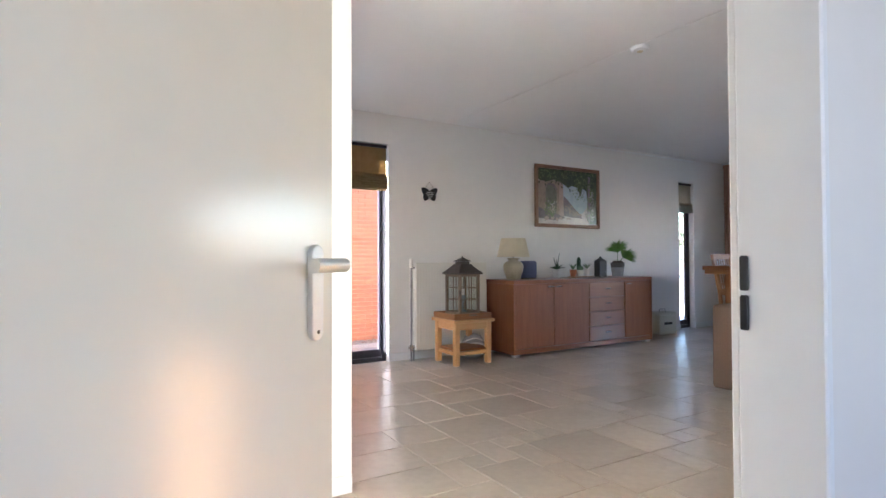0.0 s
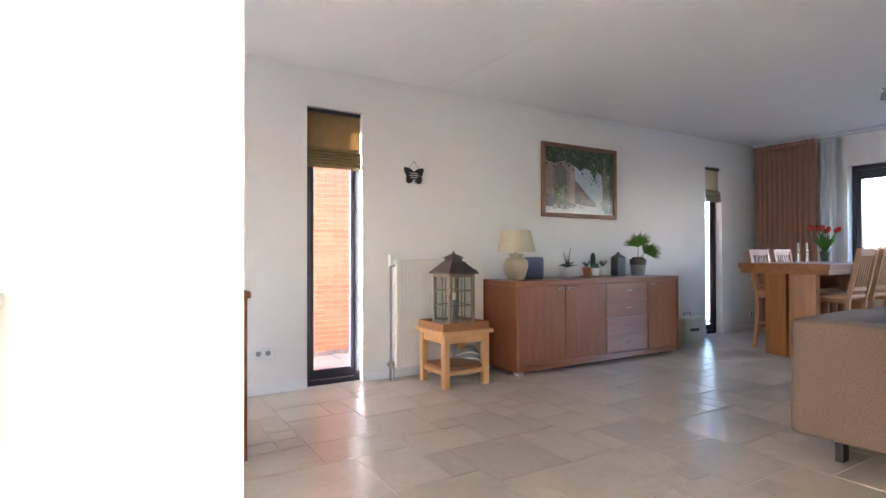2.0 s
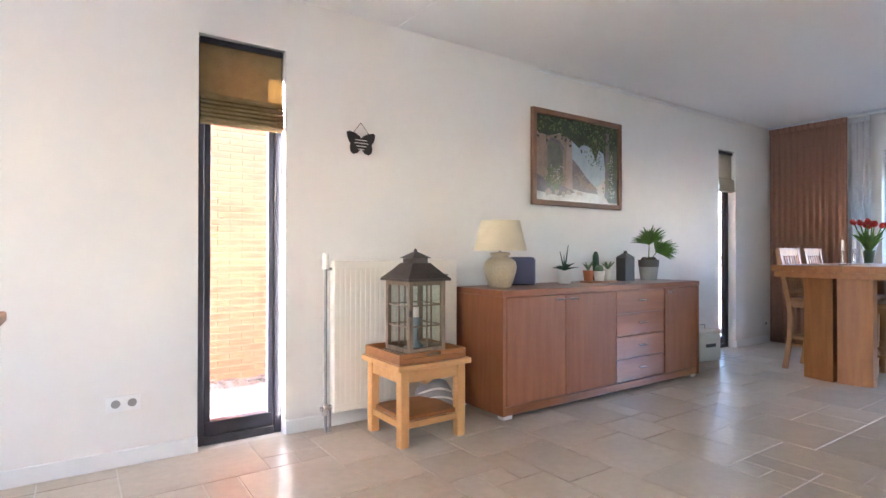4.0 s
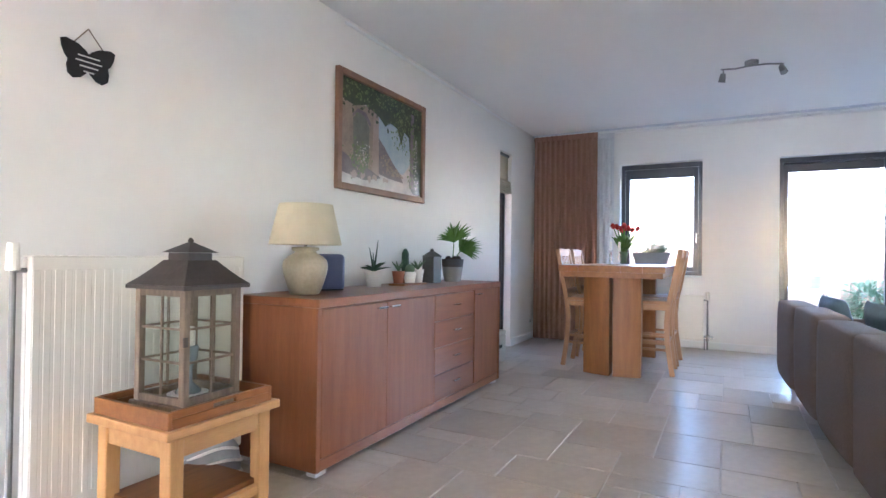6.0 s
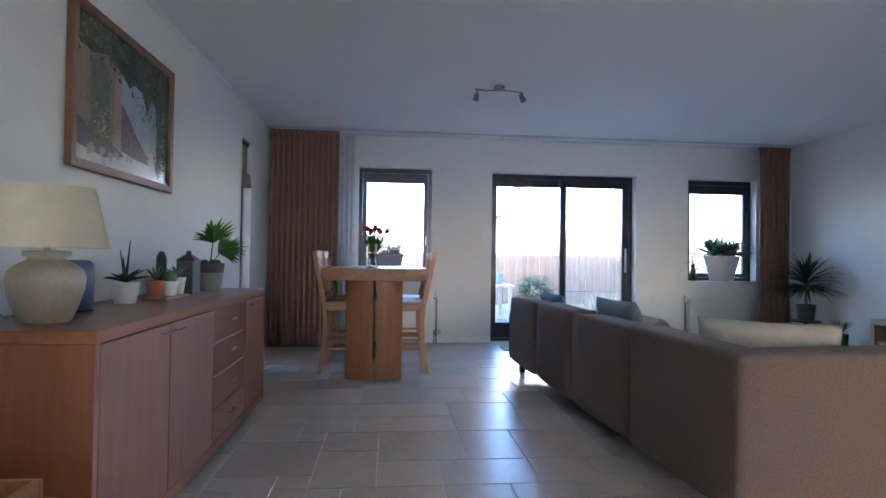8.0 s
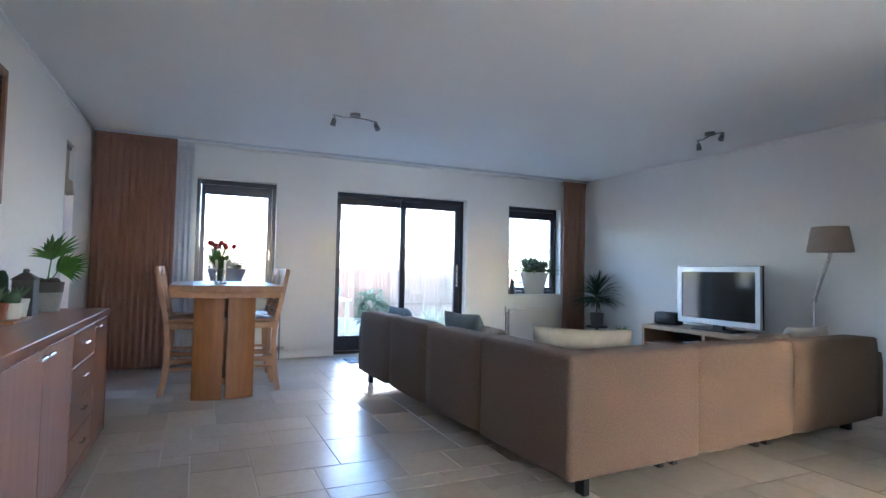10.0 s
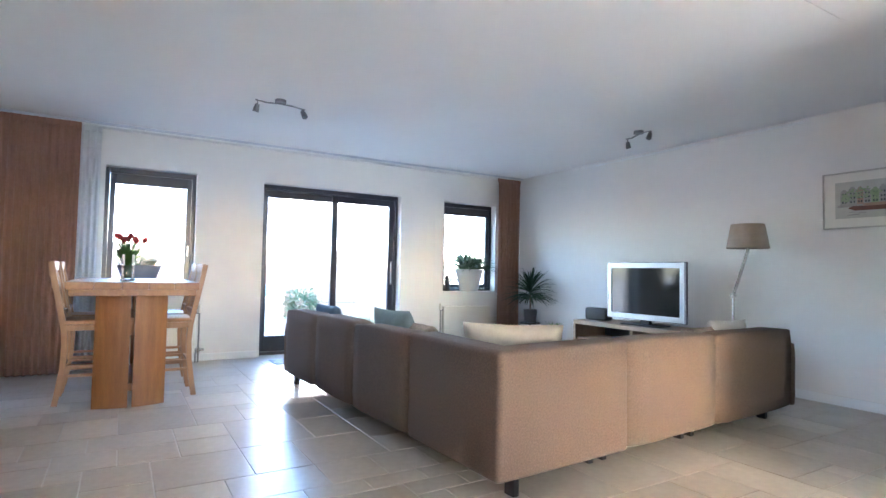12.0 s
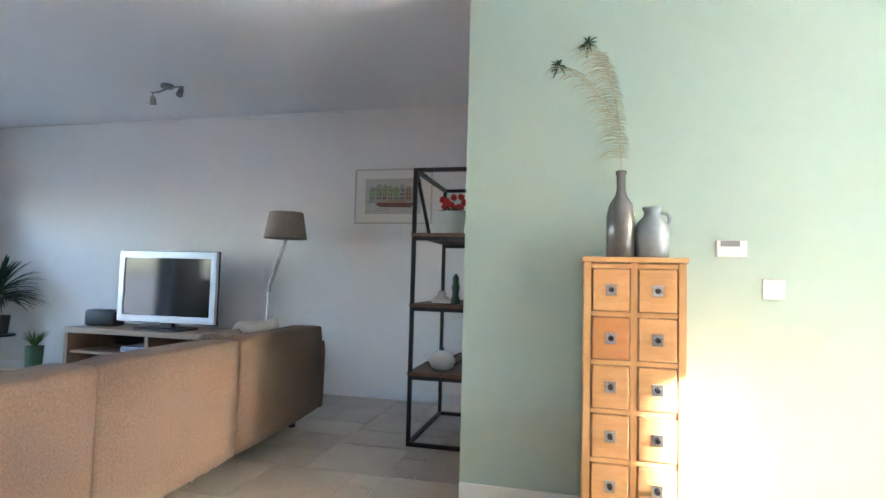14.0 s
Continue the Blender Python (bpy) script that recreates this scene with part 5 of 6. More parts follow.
part("painted_boat", patch(bmesh.new(), [(-0.17, 0.15), (-0.21, 0.19), (0.13, 0.195), (0.17, 0.18), (0.12, 0.155)], 0.0145), PW["boat"], wc)
part("painted_cabin", patch(bmesh.new(), [(-0.12, 0.19), (-0.11, 0.215), (0.05, 0.215), (0.06, 0.19)], 0.0149), PW["brick"], wc)
for k in range(9):
    a, b, e = rnd.uniform(-0.24, 0.15), rnd.uniform(0.105, 0.145), rnd.uniform(0.03, 0.08)
    part("painted_ripple", patch(bmesh.new(), [(a, b), (a + e, b + 0.002), (a + e * 0.9, b + 0.006), (a + 0.01, b + 0.005)], 0.0141 + 0.0001 * k), PW["grey"], wc)

# corner plant on a small pedestal
pd = thing("plant_stand", "small black pedestal stand", "stand", (8.82, -1.14, 0))
part("top", lathe([(0.15, 0.38), (0.155, 0.385), (0.155, 0.397), (0.15, 0.40)], 28), BLACK, pd)
part("column", rod((0, 0, 0.02), (0, 0, 0.38), 0.02), BLACK, pd)
part("foot", lathe([(0.13, 0), (0.13, 0.015), (0.02, 0.03)], 24), BLACK, pd)
dc = thing("dracaena", "spiky dracaena in a dark grey pot on the stand", "plant", (8.82, -1.14, 0.401))
pot(dc, 0.085, 0.10, 0.19, DARKPOT)
part("trunk", rod((0, 0, 0.17), (0.01, 0, 0.42), 0.014, 0.011), LANTERN, dc)
rosette(dc, 0.46, 42, 0.56, 0.022, 1.15, 0.35, LEAF_D, 31)
rosette(dc, 0.44, 46, 0.56, 0.022, 0.65, 0.4, LEAF_D, 32)
rosette(dc, 0.40, 40, 0.52, 0.022, 0.15, 0.35, LEAF_D, 34)
rosette(dc, 0.36, 26, 0.42, 0.024, 0.2, 0.4, LEAF_D, 35)
gp = thing("grass_pot", "small grassy plant in a glass pot", "plant", (8.36, -1.17, 0.0))
pot(gp, 0.07, 0.08, 0.30, LEAF_G)
rosette(gp, 0.28, 30, 0.26, 0.014, 1.1, 0.25, LEAF, 33)

# open metal shelf rack
rk = thing("shelf_rack", "black metal rack with brown wooden shelves", "shelf", (0, 0, 0))
R0, R1, Q0, Q1, RZ = 3.70, 4.106, -1.06, -0.18, 1.82
for x in (R0, R1 - 0.025):
    for y in (Q0, Q1 - 0.025):
        part("post", box(x, x + 0.025, y, y + 0.025, 0, RZ, 0.002), BLACK, rk)
for z in (0.0, RZ - 0.025):
    for y in (Q0, Q1 - 0.025):
        part("rail", box(R0 + 0.025, R1 - 0.025, y, y + 0.025, z, z + 0.025), BLACK, rk)
    for x in (R0, R1 - 0.025):
        part("rail", box(x, x + 0.025, Q0 + 0.025, Q1 - 0.025, z, z + 0.025), BLACK, rk)
for z in (0.455, 0.90, 1.365):
    part("shelf_board", box(R0 - 0.0, R1 + 0.004, Q0 - 0.004, Q1 + 0.004, z, z + 0.022, 0.002), SHELFWOOD, rk)
    for y in (Q0, Q1 - 0.025):
        part("shelf_rail", box(R0 + 0.025, R1 - 0.025, y, y + 0.025, z - 0.026, z - 0.001), BLACK, rk)
part("brace", sweep([(R1 - 0.0125, Q1 - 0.03, RZ - 0.013), (R1 - 0.0125, Q1 - 0.42, 1.39)], 0.02, 0.02), BLACK, rk)
fpot = thing("flower_pot", "red flowers in a grey green pot on the rack", "plant", (3.875, -0.38, 1.388))
pot(fpot, 0.075, 0.09, 0.16, TIN)
rosette(fpot, 0.13, 16, 0.15, 0.03, 0.8, 0.4, LEAF_D, 41)
rnd = random.Random(8)
for k in range(12):
    q = k * 2.4
    bm = bmesh.new()
    bmesh.ops.create_icosphere(bm, subdivisions=2, radius=0.022, matrix=Matrix.Translation(((0.04 + 0.05 * (k % 2)) * math.cos(q), (0.04 + 0.05 * (k % 2)) * math.sin(q), 0.21 + rnd.uniform(-0.02, 0.045))))
    for v in bm.verts:
        v.co += Vector((noise.noise(v.co * 60), noise.noise(v.co * 60 + Vector((5, 0, 0))), noise.noise(v.co * 60 + Vector((0, 5, 0))))) * 0.012
    part("blossom", bm, TULIP, fpot)
fg = thing("stone_figurine", "small pale stone bird figurine on the rack", "figurine", (3.935, -0.36, 0.923))
bm = lathe([(0.05, 0), (0.06, 0.012), (0.045, 0.03), (0.02, 0.055), (0.024, 0.07), (0.01, 0.085)], 18)
bmesh.ops.scale(bm, vec=(1.3, 0.8, 1), verts=bm.verts)
part("body", bm, WHITEC, fg, smooth=True)
st2 = thing("dark_figurine", "slim dark green figurine on the rack", "figurine", (3.835, -0.34, 0.923))
part("body", lathe([(0.03, 0), (0.032, 0.02), (0.02, 0.06), (0.028, 0.11), (0.018, 0.15), (0.024, 0.17), (0.006, 0.2)], 16), LEAF_D, st2, smooth=True)
tp = thing("white_teapot", "round white teapot on the rack", "teapot", (3.915, -0.34, 0.478))
part("body", lathe([(0.04, 0), (0.075, 0.02), (0.09, 0.06), (0.078, 0.10), (0.04, 0.125), (0.012, 0.13)], 28), POTWHITE, tp, smooth=True)
part("knob", lathe([(0.008, 0.128), (0.014, 0.14), (0.006, 0.15)], 12), DARKPOT, tp)
part("handle", tube([(-0.075, 0, 0.09), (-0.13, 0, 0.12), (-0.14, 0, 0.07), (-0.085, 0, 0.04)], 0.008), DARKPOT, tp, "dark handle")
part("spout", rod((0.075, 0, 0.05), (0.13, 0, 0.10), 0.016, 0.009), POTWHITE, tp)

# ---- green wall ----
dcab = thing("drawer_cabinet", "narrow tall pine cabinet with ten small drawers", "cabinet", (2.82, 0, 0))
D0, D1, F0, F1, DZ = -0.202, 0.202, GREENY + 0.015, 0.85, 1.2
part("top", box(D0 - 0.008, D1 + 0.008, F0, F1 + 0.01, DZ - 0.022, DZ, 0.003), PINE_X, dcab)
for x in (D0, D1 - 0.03):
    part("side", box(x, x + 0.03, F0, F1, 0.0, DZ - 0.023, 0.002), PINE, dcab)
part("centre_post", box(-0.014, 0.014, F0, F1 - 0.002, 0.03, DZ - 0.023), PINE, dcab)
part("plinth", box(D0 + 0.031, D1 - 0.031, F1 - 0.03, F1 - 0.006, 0.0, 0.144, 0.002), PINE_X, dcab)
part("back", box(D0 + 0.031, D1 - 0.031, F0, F0 + 0.01, 0.03, DZ - 0.023), PINE_X, dcab)
ph = 0.2015
for k in range(6):
    part("cross_rail", box(D0 + 0.031, D1 - 0.031, F0 + 0.012, F1 - 0.004, 0.145 + k * ph, 0.164 + k * ph), PINE_X, dcab)
for k in range(5):
    for s in (-1, 1):
        x0, x1 = (D0 + 0.036, -0.018) if s < 0 else (0.018, D1 - 0.036)
        z0 = 0.1675 + k * ph
        z1 = z0 + ph - 0.026
        dk = part("drawer", box(x0, x1, F1 - 0.2, F1 + 0.004, z0, z1, 0.004), PINE_DARK if (k, s) == (3, 1) else PINE_X, dcab)
        xc, zc = (x0 + x1) / 2, (z0 + z1) / 2
        part("pull_plate", box(xc - 0.022, xc + 0.022, F1 + 0.0045, F1 + 0.008, zc - 0.024, zc + 0.024, 0.001), CHROME, dk, "square steel plate")
        part("pull_knob", lathe([(0.007, 0), (0.011, 0.012), (0.008, 0.018)], 12), BLACK, dk, "dark round knob").matrix_basis = pose(xc, F1 + 0.008, zc, -90, 0, 0)

bt = thing("stoneware_bottle", "tall dark glazed bottle holding dried feathers", "bottle", (2.865, 0.72, DZ + 0.001))
bt.matrix_basis = bt.matrix_basis @ Matrix.Scale(0.925, 4)
part("body", lathe([(0.062, 0), (0.067, 0.01), (0.067, 0.20), (0.058, 0.25), (0.028, 0.30), (0.021, 0.33), (0.021, 0.40), (0.026, 0.405), (0.026, 0.42), (0.015, 0.422)], 32), STONEWARE, bt, smooth=True)
rnd = random.Random(50)
for k, (dx, rise) in enumerate(((0.16, 0.66), (0.30, 0.55), (0.11, 0.60))):
    pts = [Vector((dx * t ** 2.1, 0.012 * (k - 1) * t, 0.41 + rise * (1.25 * t - 0.25 * t ** 3))) for t in [i / 14 for i in range(15)]]
    part("quill", sweep([tuple(p) for p in pts], 0.005, 0.005, None, (0, 1, 0)), FEATHER, bt, "pale quill")
    bm = bmesh.new()
    for i in range(5, 46):
        t = i / 46
        p = Vector((dx * t ** 2.1, 0.012 * (k - 1) * t, 0.41 + rise * (1.25 * t - 0.25 * t ** 3)))
        for s in (-1, 1):
            blade(bm, p, (s * rnd.uniform(0.7, 1.0), rnd.uniform(-0.4, 0.4), 0.25), rnd.uniform(0.085, 0.14) if s > 0 else rnd.uniform(0.025, 0.05), 0.009, 0.5, 4)
    part("vane", bm, FEATHER, bt, "loose pale barbs")
    if k < 2:
        bm = bmesh.new()
        for i in range(26):
            q = rnd.uniform(0, 6.28)
            blade(bm, pts[-1], (math.cos(q) * 0.8 + 0.35, math.sin(q) * 0.5, rnd.uniform(-0.6, 0.7)), rnd.uniform(0.03, 0.065), 0.012, 0.3, 3)
        part("feather_tip", bm, LEAF_D, bt, "dark tufted feather tip")
jg = thing("stoneware_jug", "squat blue grey glazed jug with a small handle", "jug", (2.735, 0.72, DZ + 0.001))
jg.matrix_basis = jg.matrix_basis @ Matrix.Scale(0.9, 4)
part("body", lathe([(0.07, 0), (0.078, 0.01), (0.082, 0.12), (0.072, 0.17), (0.04, 0.205), (0.036, 0.225), (0.045, 0.24), (0.045, 0.25), (0.03, 0.252)], 32), STONEWARE_B, jg, smooth=True)
part("handle", tube([(-0.04, 0, 0.225), (-0.075, 0, 0.215), (-0.082, 0, 0.18), (-0.068, 0, 0.165)], 0.008), STONEWARE_B, jg)
th = thing("thermostat", "white rectangular wall thermostat", "thermostat", (2.373, GREENY, 1.258))
part("case", box(-0.062, 0.062, 0.0005, 0.035, -0.037, 0.037, 0.004, 2), WHITE, th)
part("display", box(-0.03, 0.05, 0.0355, 0.037, 0.01, 0.035), GREYPOT, th, "grey display")
sw = thing("light_switch", "white wall light switch", "switch", (2.20, GREENY, 1.08))
part("plate", box(-0.045, 0.045, 0.0005, 0.012, -0.045, 0.045, 0.003, 2), WHITE, sw)
part("rocker", box(-0.028, 0.028, 0.0125, 0.017, -0.028, 0.028, 0.002), WHITE, sw)

# ---- white cabinet by the partition, with giraffes ----
wcab = thing("white_cabinet", "white painted cabinet with a moulded cornice", "cabinet", (0, 0, 0))
C0, C1, G0, G1, CZ = 0.35, 1.276, 2.26, 2.52, 1.025
part("body", box(C0, C1 - 0.035, G0 + 0.03, G1, 0.06, CZ - 0.06, 0.003), WHITE, wcab)
part("plinth", box(C0 - 0.01, C1 - 0.025, G0 + 0.02, G1, 0.0, 0.059, 0.004), WHITE, wcab)
part("cornice", box(C0 - 0.012, C1 - 0.02, G0 + 0.015, G1, CZ - 0.059, CZ - 0.03, 0.012, 3), WHITE, wcab)
part("top", box(C0 - 0.03, C1 + 0.005, G0 - 0.005, G1, CZ - 0.029, CZ, 0.005, 2), WHITE, wcab)
part("waist_moulding", box(C0 - 0.006, C1 - 0.028, G0 + 0.022, G1, 0.70, 0.73, 0.008, 2), WHITE, wcab)
for a, b in ((C0 + 0.03, 0.785), (0.795, C1 - 0.065)):
    dd = part("door", box(a, b, G0 + 0.012, G0 + 0.029, 0.09, 0.69, 0.003), WHITE, wcab)
    part("door_panel", box(a + 0.06, b - 0.06, G0 + 0.006, G0 + 0.0115, 0.15, 0.63, 0.003), WHITE, dd)
    part("drawer", box(a, b, G0 + 0.012, G0 + 0.029, 0.745, CZ - 0.07, 0.003), WHITE, wcab)
    part("knob", lathe([(0.008, 0), (0.014, 0.012), (0.009, 0.02)], 12), CHROME, wcab).matrix_basis = pose((a + b) / 2, G0 + 0.012, 0.84, 90, 0, 0)


def giraffe(x, y, z, s, turn, label):
    """A carved standing giraffe, one solid, with raised dark spots of its own colour."""
    bm = bmesh.new()
    for sx in (-1, 1):
        for sy in (-1, 1):
            rod((sx * 0.026, sy * 0.045, 0.0), (sx * 0.024, sy * 0.042, 0.155), 0.010, 0.0145, 10, bm)
    own = bmesh.new()
    bmesh.ops.create_uvsphere(own, u_segments=18, v_segments=12, radius=1, matrix=Matrix.Translation((0, 0, 0.178)) @ Matrix.Diagonal((0.042, 0.072, 0.045, 1)))
    merge(bm, own)
    neck = [(0, -0.045, 0.19, 0.030), (0, -0.058, 0.235, 0.024), (0, -0.066, 0.29, 0.0185), (0, -0.072, 0.345, 0.016), (0, -0.074, 0.375, 0.017)]
    for a, b in zip(neck, neck[1:]):
        rod(a[:3], b[:3], a[3], b[3], 14, bm)
    own = bmesh.new()
    bmesh.ops.create_uvsphere(own, u_segments=14, v_segments=10, radius=1, matrix=Matrix.Translation((0, -0.092, 0.385)) @ Matrix.Rotation(radians(-28), 4, "X") @ Matrix.Diagonal((0.017, 0.036, 0.018, 1)))
    merge(bm, own)
    for sx in (-1, 1):
        rod((sx * 0.008, -0.07, 0.395), (sx * 0.010, -0.066, 0.425), 0.0035, 0.0045, 8, bm)
        rod((sx * 0.014, -0.066, 0.39), (sx * 0.034, -0.06, 0.40), 0.006, 0.002, 8, bm)
    bmesh.ops.recalc_face_normals(bm, faces=bm.faces)
    me = bpy.data.meshes.new("giraffe_statue")
    bm.to_mesh(me)
    bm.free()
    me.materials.append(GIRAFFE)
    me.shade_smooth()
    g = new("giraffe_statue", me)
    g.matrix_basis = pose(x, y, z, 0, 0, turn) @ Matrix.Scale(s, 4)
    return tagged(g, label, "figurine")


GIRAFFE = mat("giraffe_lacquer", (0.60, 0.31, 0.05), (0.50, 0.23, 0.035), 9.0, 0.33, 0.1, coat=0.4)
gn, gl = GIRAFFE.node_tree.nodes, GIRAFFE.node_tree.links
vo, tc2, mp2, mx2, pr2 = gn.new("ShaderNodeTexVoronoi"), gn.new("ShaderNodeTexCoord"), gn.new("ShaderNodeMapRange"), gn.new("ShaderNodeMix"), gn["Principled BSDF"]
vo.feature = "DISTANCE_TO_EDGE"
vo.inputs["Scale"].default_value = 48
mp2.inputs[1].default_value, mp2.inputs[2].default_value = 0.10, 0.16
mx2.data_type = "RGBA"
old = pr2.inputs["Base Color"].links[0].from_socket
gl.new(tc2.outputs["Object"], vo.inputs[0])
gl.new(vo.outputs["Distance"], mp2.inputs[0])
gl.new(mp2.outputs[0], mx2.inputs[0])
gl.new(old, mx2.inputs[6])
mx2.inputs[7].default_value = (0.085, 0.032, 0.012, 1)
gl.new(mx2.outputs[2], pr2.inputs["Base Color"])
giraffe(1.117, 2.40, CZ, 1.09, 6, "small painted wooden giraffe with brown spots")
giraffe(0.92, 2.38, CZ, 1.85, 150, "large painted wooden giraffe with brown spots")

# wooden cabinet behind the partition
oc = thing("pine_cabinet", "low orange pine cabinet beside the partition", "cabinet", (0, 0, 0))
part("body", box(1.42, 2.06, 3.88, 4.32, 0.05, 0.88, 0.004), OAK, oc)
part("top", box(1.40, 2.075, 3.86, 4.34, 0.881, 0.915, 0.005), OAK_X, oc)
part("plinth", box(1.44, 2.04, 3.90, 4.30, 0, 0.049), OAK_X, oc)
for a, b in ((1.43, 1.75), (1.76, 2.05)):
    part("door", box(a, b, 3.862, 3.879, 0.07, 0.87, 0.003), OAK, oc)

# ---- ceiling fittings ----
def spot_bar(x, y, turn, label):
    s = thing("spot_light", label, "lamp", (x, y, TOP), turn, "ceiling spot bars")
    part("ceiling_plate", lathe([(0.05, -0.028), (0.05, -0.0005)], 24), SPOT, s)
    pts = [(-0.22, 0, -0.055), (-0.12, 0, -0.04), (0, 0, -0.035), (0.12, 0, -0.045), (0.22, 0, -0.035)]
    part("bar", sweep(pts, 0.018, 0.008, None, (0, 1, 0)), SPOT, s)
    for x2, e in ((-0.2, 25), (0.2, -15)):
        part("arm", rod((x2, 0, -0.045), (x2, 0, -0.075), 0.006), SPOT, s)
        hd2 = part("spot_head", lathe([(0.018, 0), (0.022, -0.02), (0.027, -0.07), (0.022, -0.068)], 18), SPOT, s)
        hd2.matrix_basis = pose(x2, 0, -0.07, e, e * 0.7, 0)


spot_bar(7.504, 2.928, 90, "steel ceiling bar with two spot lights")
spot_bar(6.385, -0.531, -17, "steel ceiling bar with two spot lights near the television")
sm = thing("smoke_detector", "flat white smoke detector on the ceiling", "detector", (4.12, 2.75, TOP))
part("case", lathe([(0.045, -0.03), (0.062, -0.024), (0.066, -0.0005)], 28), WHITE, sm)
part("sensor", lathe([(0.02, -0.0345), (0.022, -0.0305)], 18), SHADE, sm)

# ---- on the window sills ----
p1 = thing("sill_planter", "wide blue grey planter with a leafy succulent", "plant", (EAST + 0.055, 3.93, W1[2] - 0.001))
part("pot", lathe([(0.055, 0), (0.06, 0.006), (0.10, 0.235), (0.102, 0.25), (0.092, 0.25), (0.086, 0.22)], 30), BLUEPOT, p1)
p1.children[0].scale = (0.62, 2.25, 1.1)
part("soil", lathe([(0.085, 0.2), (0.085, 0.235)], 18), SOIL, p1).scale = (0.62, 2.25, 1)
rnd = random.Random(14)
for k in range(26):
    y, l2 = rnd.uniform(-0.17, 0.17), rnd.uniform(0.08, 0.20)
    way = Vector((rnd.uniform(-0.35, 0.1), rnd.uniform(-0.6, 0.6), 1)).normalized()
    part("stem", rod((0, y, 0.22), Vector((0, y, 0.22)) + way * l2, 0.004, 0.003, 6), LEAF_D, p1)
    bm = bmesh.new()
    for j in range(9):
        t = (j + 1) / 9
        q = j * 2.4
        blade(bm, Vector((0, y, 0.22)) + way * l2 * t, (math.cos(q) * 0.6, math.sin(q), 0.5), 0.05, 0.022, 0.2, 3)
    part("leaves", bm, LEAF_G, p1)
p2 = thing("sill_planter", "tall white grey planter with a grassy spider plant", "plant", (EAST + 0.045, -0.64, W2[2] - 0.001))
part("pot", lathe([(0.10, 0), (0.108, 0.006), (0.165, 0.31), (0.17, 0.345), (0.158, 0.345), (0.15, 0.30)], 32), PALEPOT, p2)
p2.children[0].scale = (0.60, 1.55, 1)
part("soil", lathe([(0.10, 0.27), (0.10, 0.30)], 18), SOIL, p2).scale = (0.72, 1.35, 1)
rnd = random.Random(15)
for k in range(260):
    q, e = k * 2.4, rnd.uniform(0.25, 1.35)
    bm = bmesh.new()
    blade(bm, (0.03 * math.cos(q), 0.14 * math.sin(q * 1.37), 0.335), (math.cos(q) * math.cos(e) * 0.7, math.sin(q) * math.cos(e), math.sin(e)), rnd.uniform(0.30, 0.50), 0.034, 0.4, 5)
    part("leaf", bm, LEAF_G if k % 4 else LEAF_D, p2)
bd = thing("seated_figure", "small dark seated garden figurine on the sill", "figurine", (EAST + 0.03, -0.22, W2[2] - 0.001))
part("body", lathe([(0.05, 0), (0.06, 0.02), (0.052, 0.07), (0.03, 0.11), (0.042, 0.14), (0.02, 0.165), (0.032, 0.185), (0.03, 0.215), (0.012, 0.235), (0.01, 0.25)], 20), DARKPOT, bd, smooth=True)

# door mat
dm = thing("door_mat", "small dark floor grille by the garden door", "mat", (9.2, 2.40, 0.0))
bm = bmesh.new()
for k in range(12):
    box(-0.16 + k * 0.028, -0.142 + k * 0.028, -0.11, 0.11, 0.0005, 0.01, bm=bm)
part("slats", bm, BLACK, dm)
part("rim", box(-0.175, 0.175, -0.12, 0.12, -0.003, 0.0045), BLACK, dm)

# ---- outside ----
structure("ground", box(-200, 200, -200, 200, -0.6, -0.10), GROUND, "open garden ground running to the horizon")
terrace = structure("pavement", box(EAST + 0.31, 13.2, -6, 9, -0.3, -0.088), GROUT, "pale paved garden terrace")
passage = structure("passage", box(WEST - 1, EAST + 0.3, NORTH + 0.17, 7.0, -0.3, -0.078), GROUT, "pale paved passage beside the house")
slab = bpy.data.meshes.new("paver")
bm = box(0.004, 0.596, 0.004, 0.284, -0.03, 0.0, 0.005)
bm.to_mesh(slab)
bm.free()
slab.materials.append(PAVER)
for r in range(5):
    for k in range(15):
        o = new("paver", slab)
        o.parent = passage
        o.location = (1.2 + k * 0.6 + 0.3 * (r % 2), NORTH + 0.175 + r * 0.288, -0.055 + 0.002 * math.sin(k * 2.3 + r))
flag = bpy.data.meshes.new("paver")
bm = box(0.004, 0.596, 0.004, 0.596, -0.03, 0.0, 0.005)
bm.to_mesh(flag)
bm.free()
flag.materials.append(PAVER)
for i in range(5):
    for k in range(13):
        o = new("paver", flag)
        o.parent = terrace
        o.location = (EAST + 0.33 + i * 0.6, -2.6 + k * 0.6, -0.07 + 0.002 * math.sin(k * 2.3 + i))
gvl = bmesh.new()
rnd = random.Random(17)
for k in range(900):
    x, y, r = rnd.uniform(1.5, 9.0), rnd.uniform(7.02, 7.38), rnd.uniform(0.012, 0.03)
    own = bmesh.new()
    bmesh.ops.create_icosphere(own, subdivisions=1, radius=r, matrix=Matrix.Translation((x, y, -0.085 + r * 0.4)) @ Matrix.Diagonal((1, rnd.uniform(0.6, 1), 0.6, 1)))
    merge(gvl, own)
tagged(part("gravel", gvl, GRAVEL, None, "strip of grey pebbles along the brick wall"), category="gravel", kind="stuff")

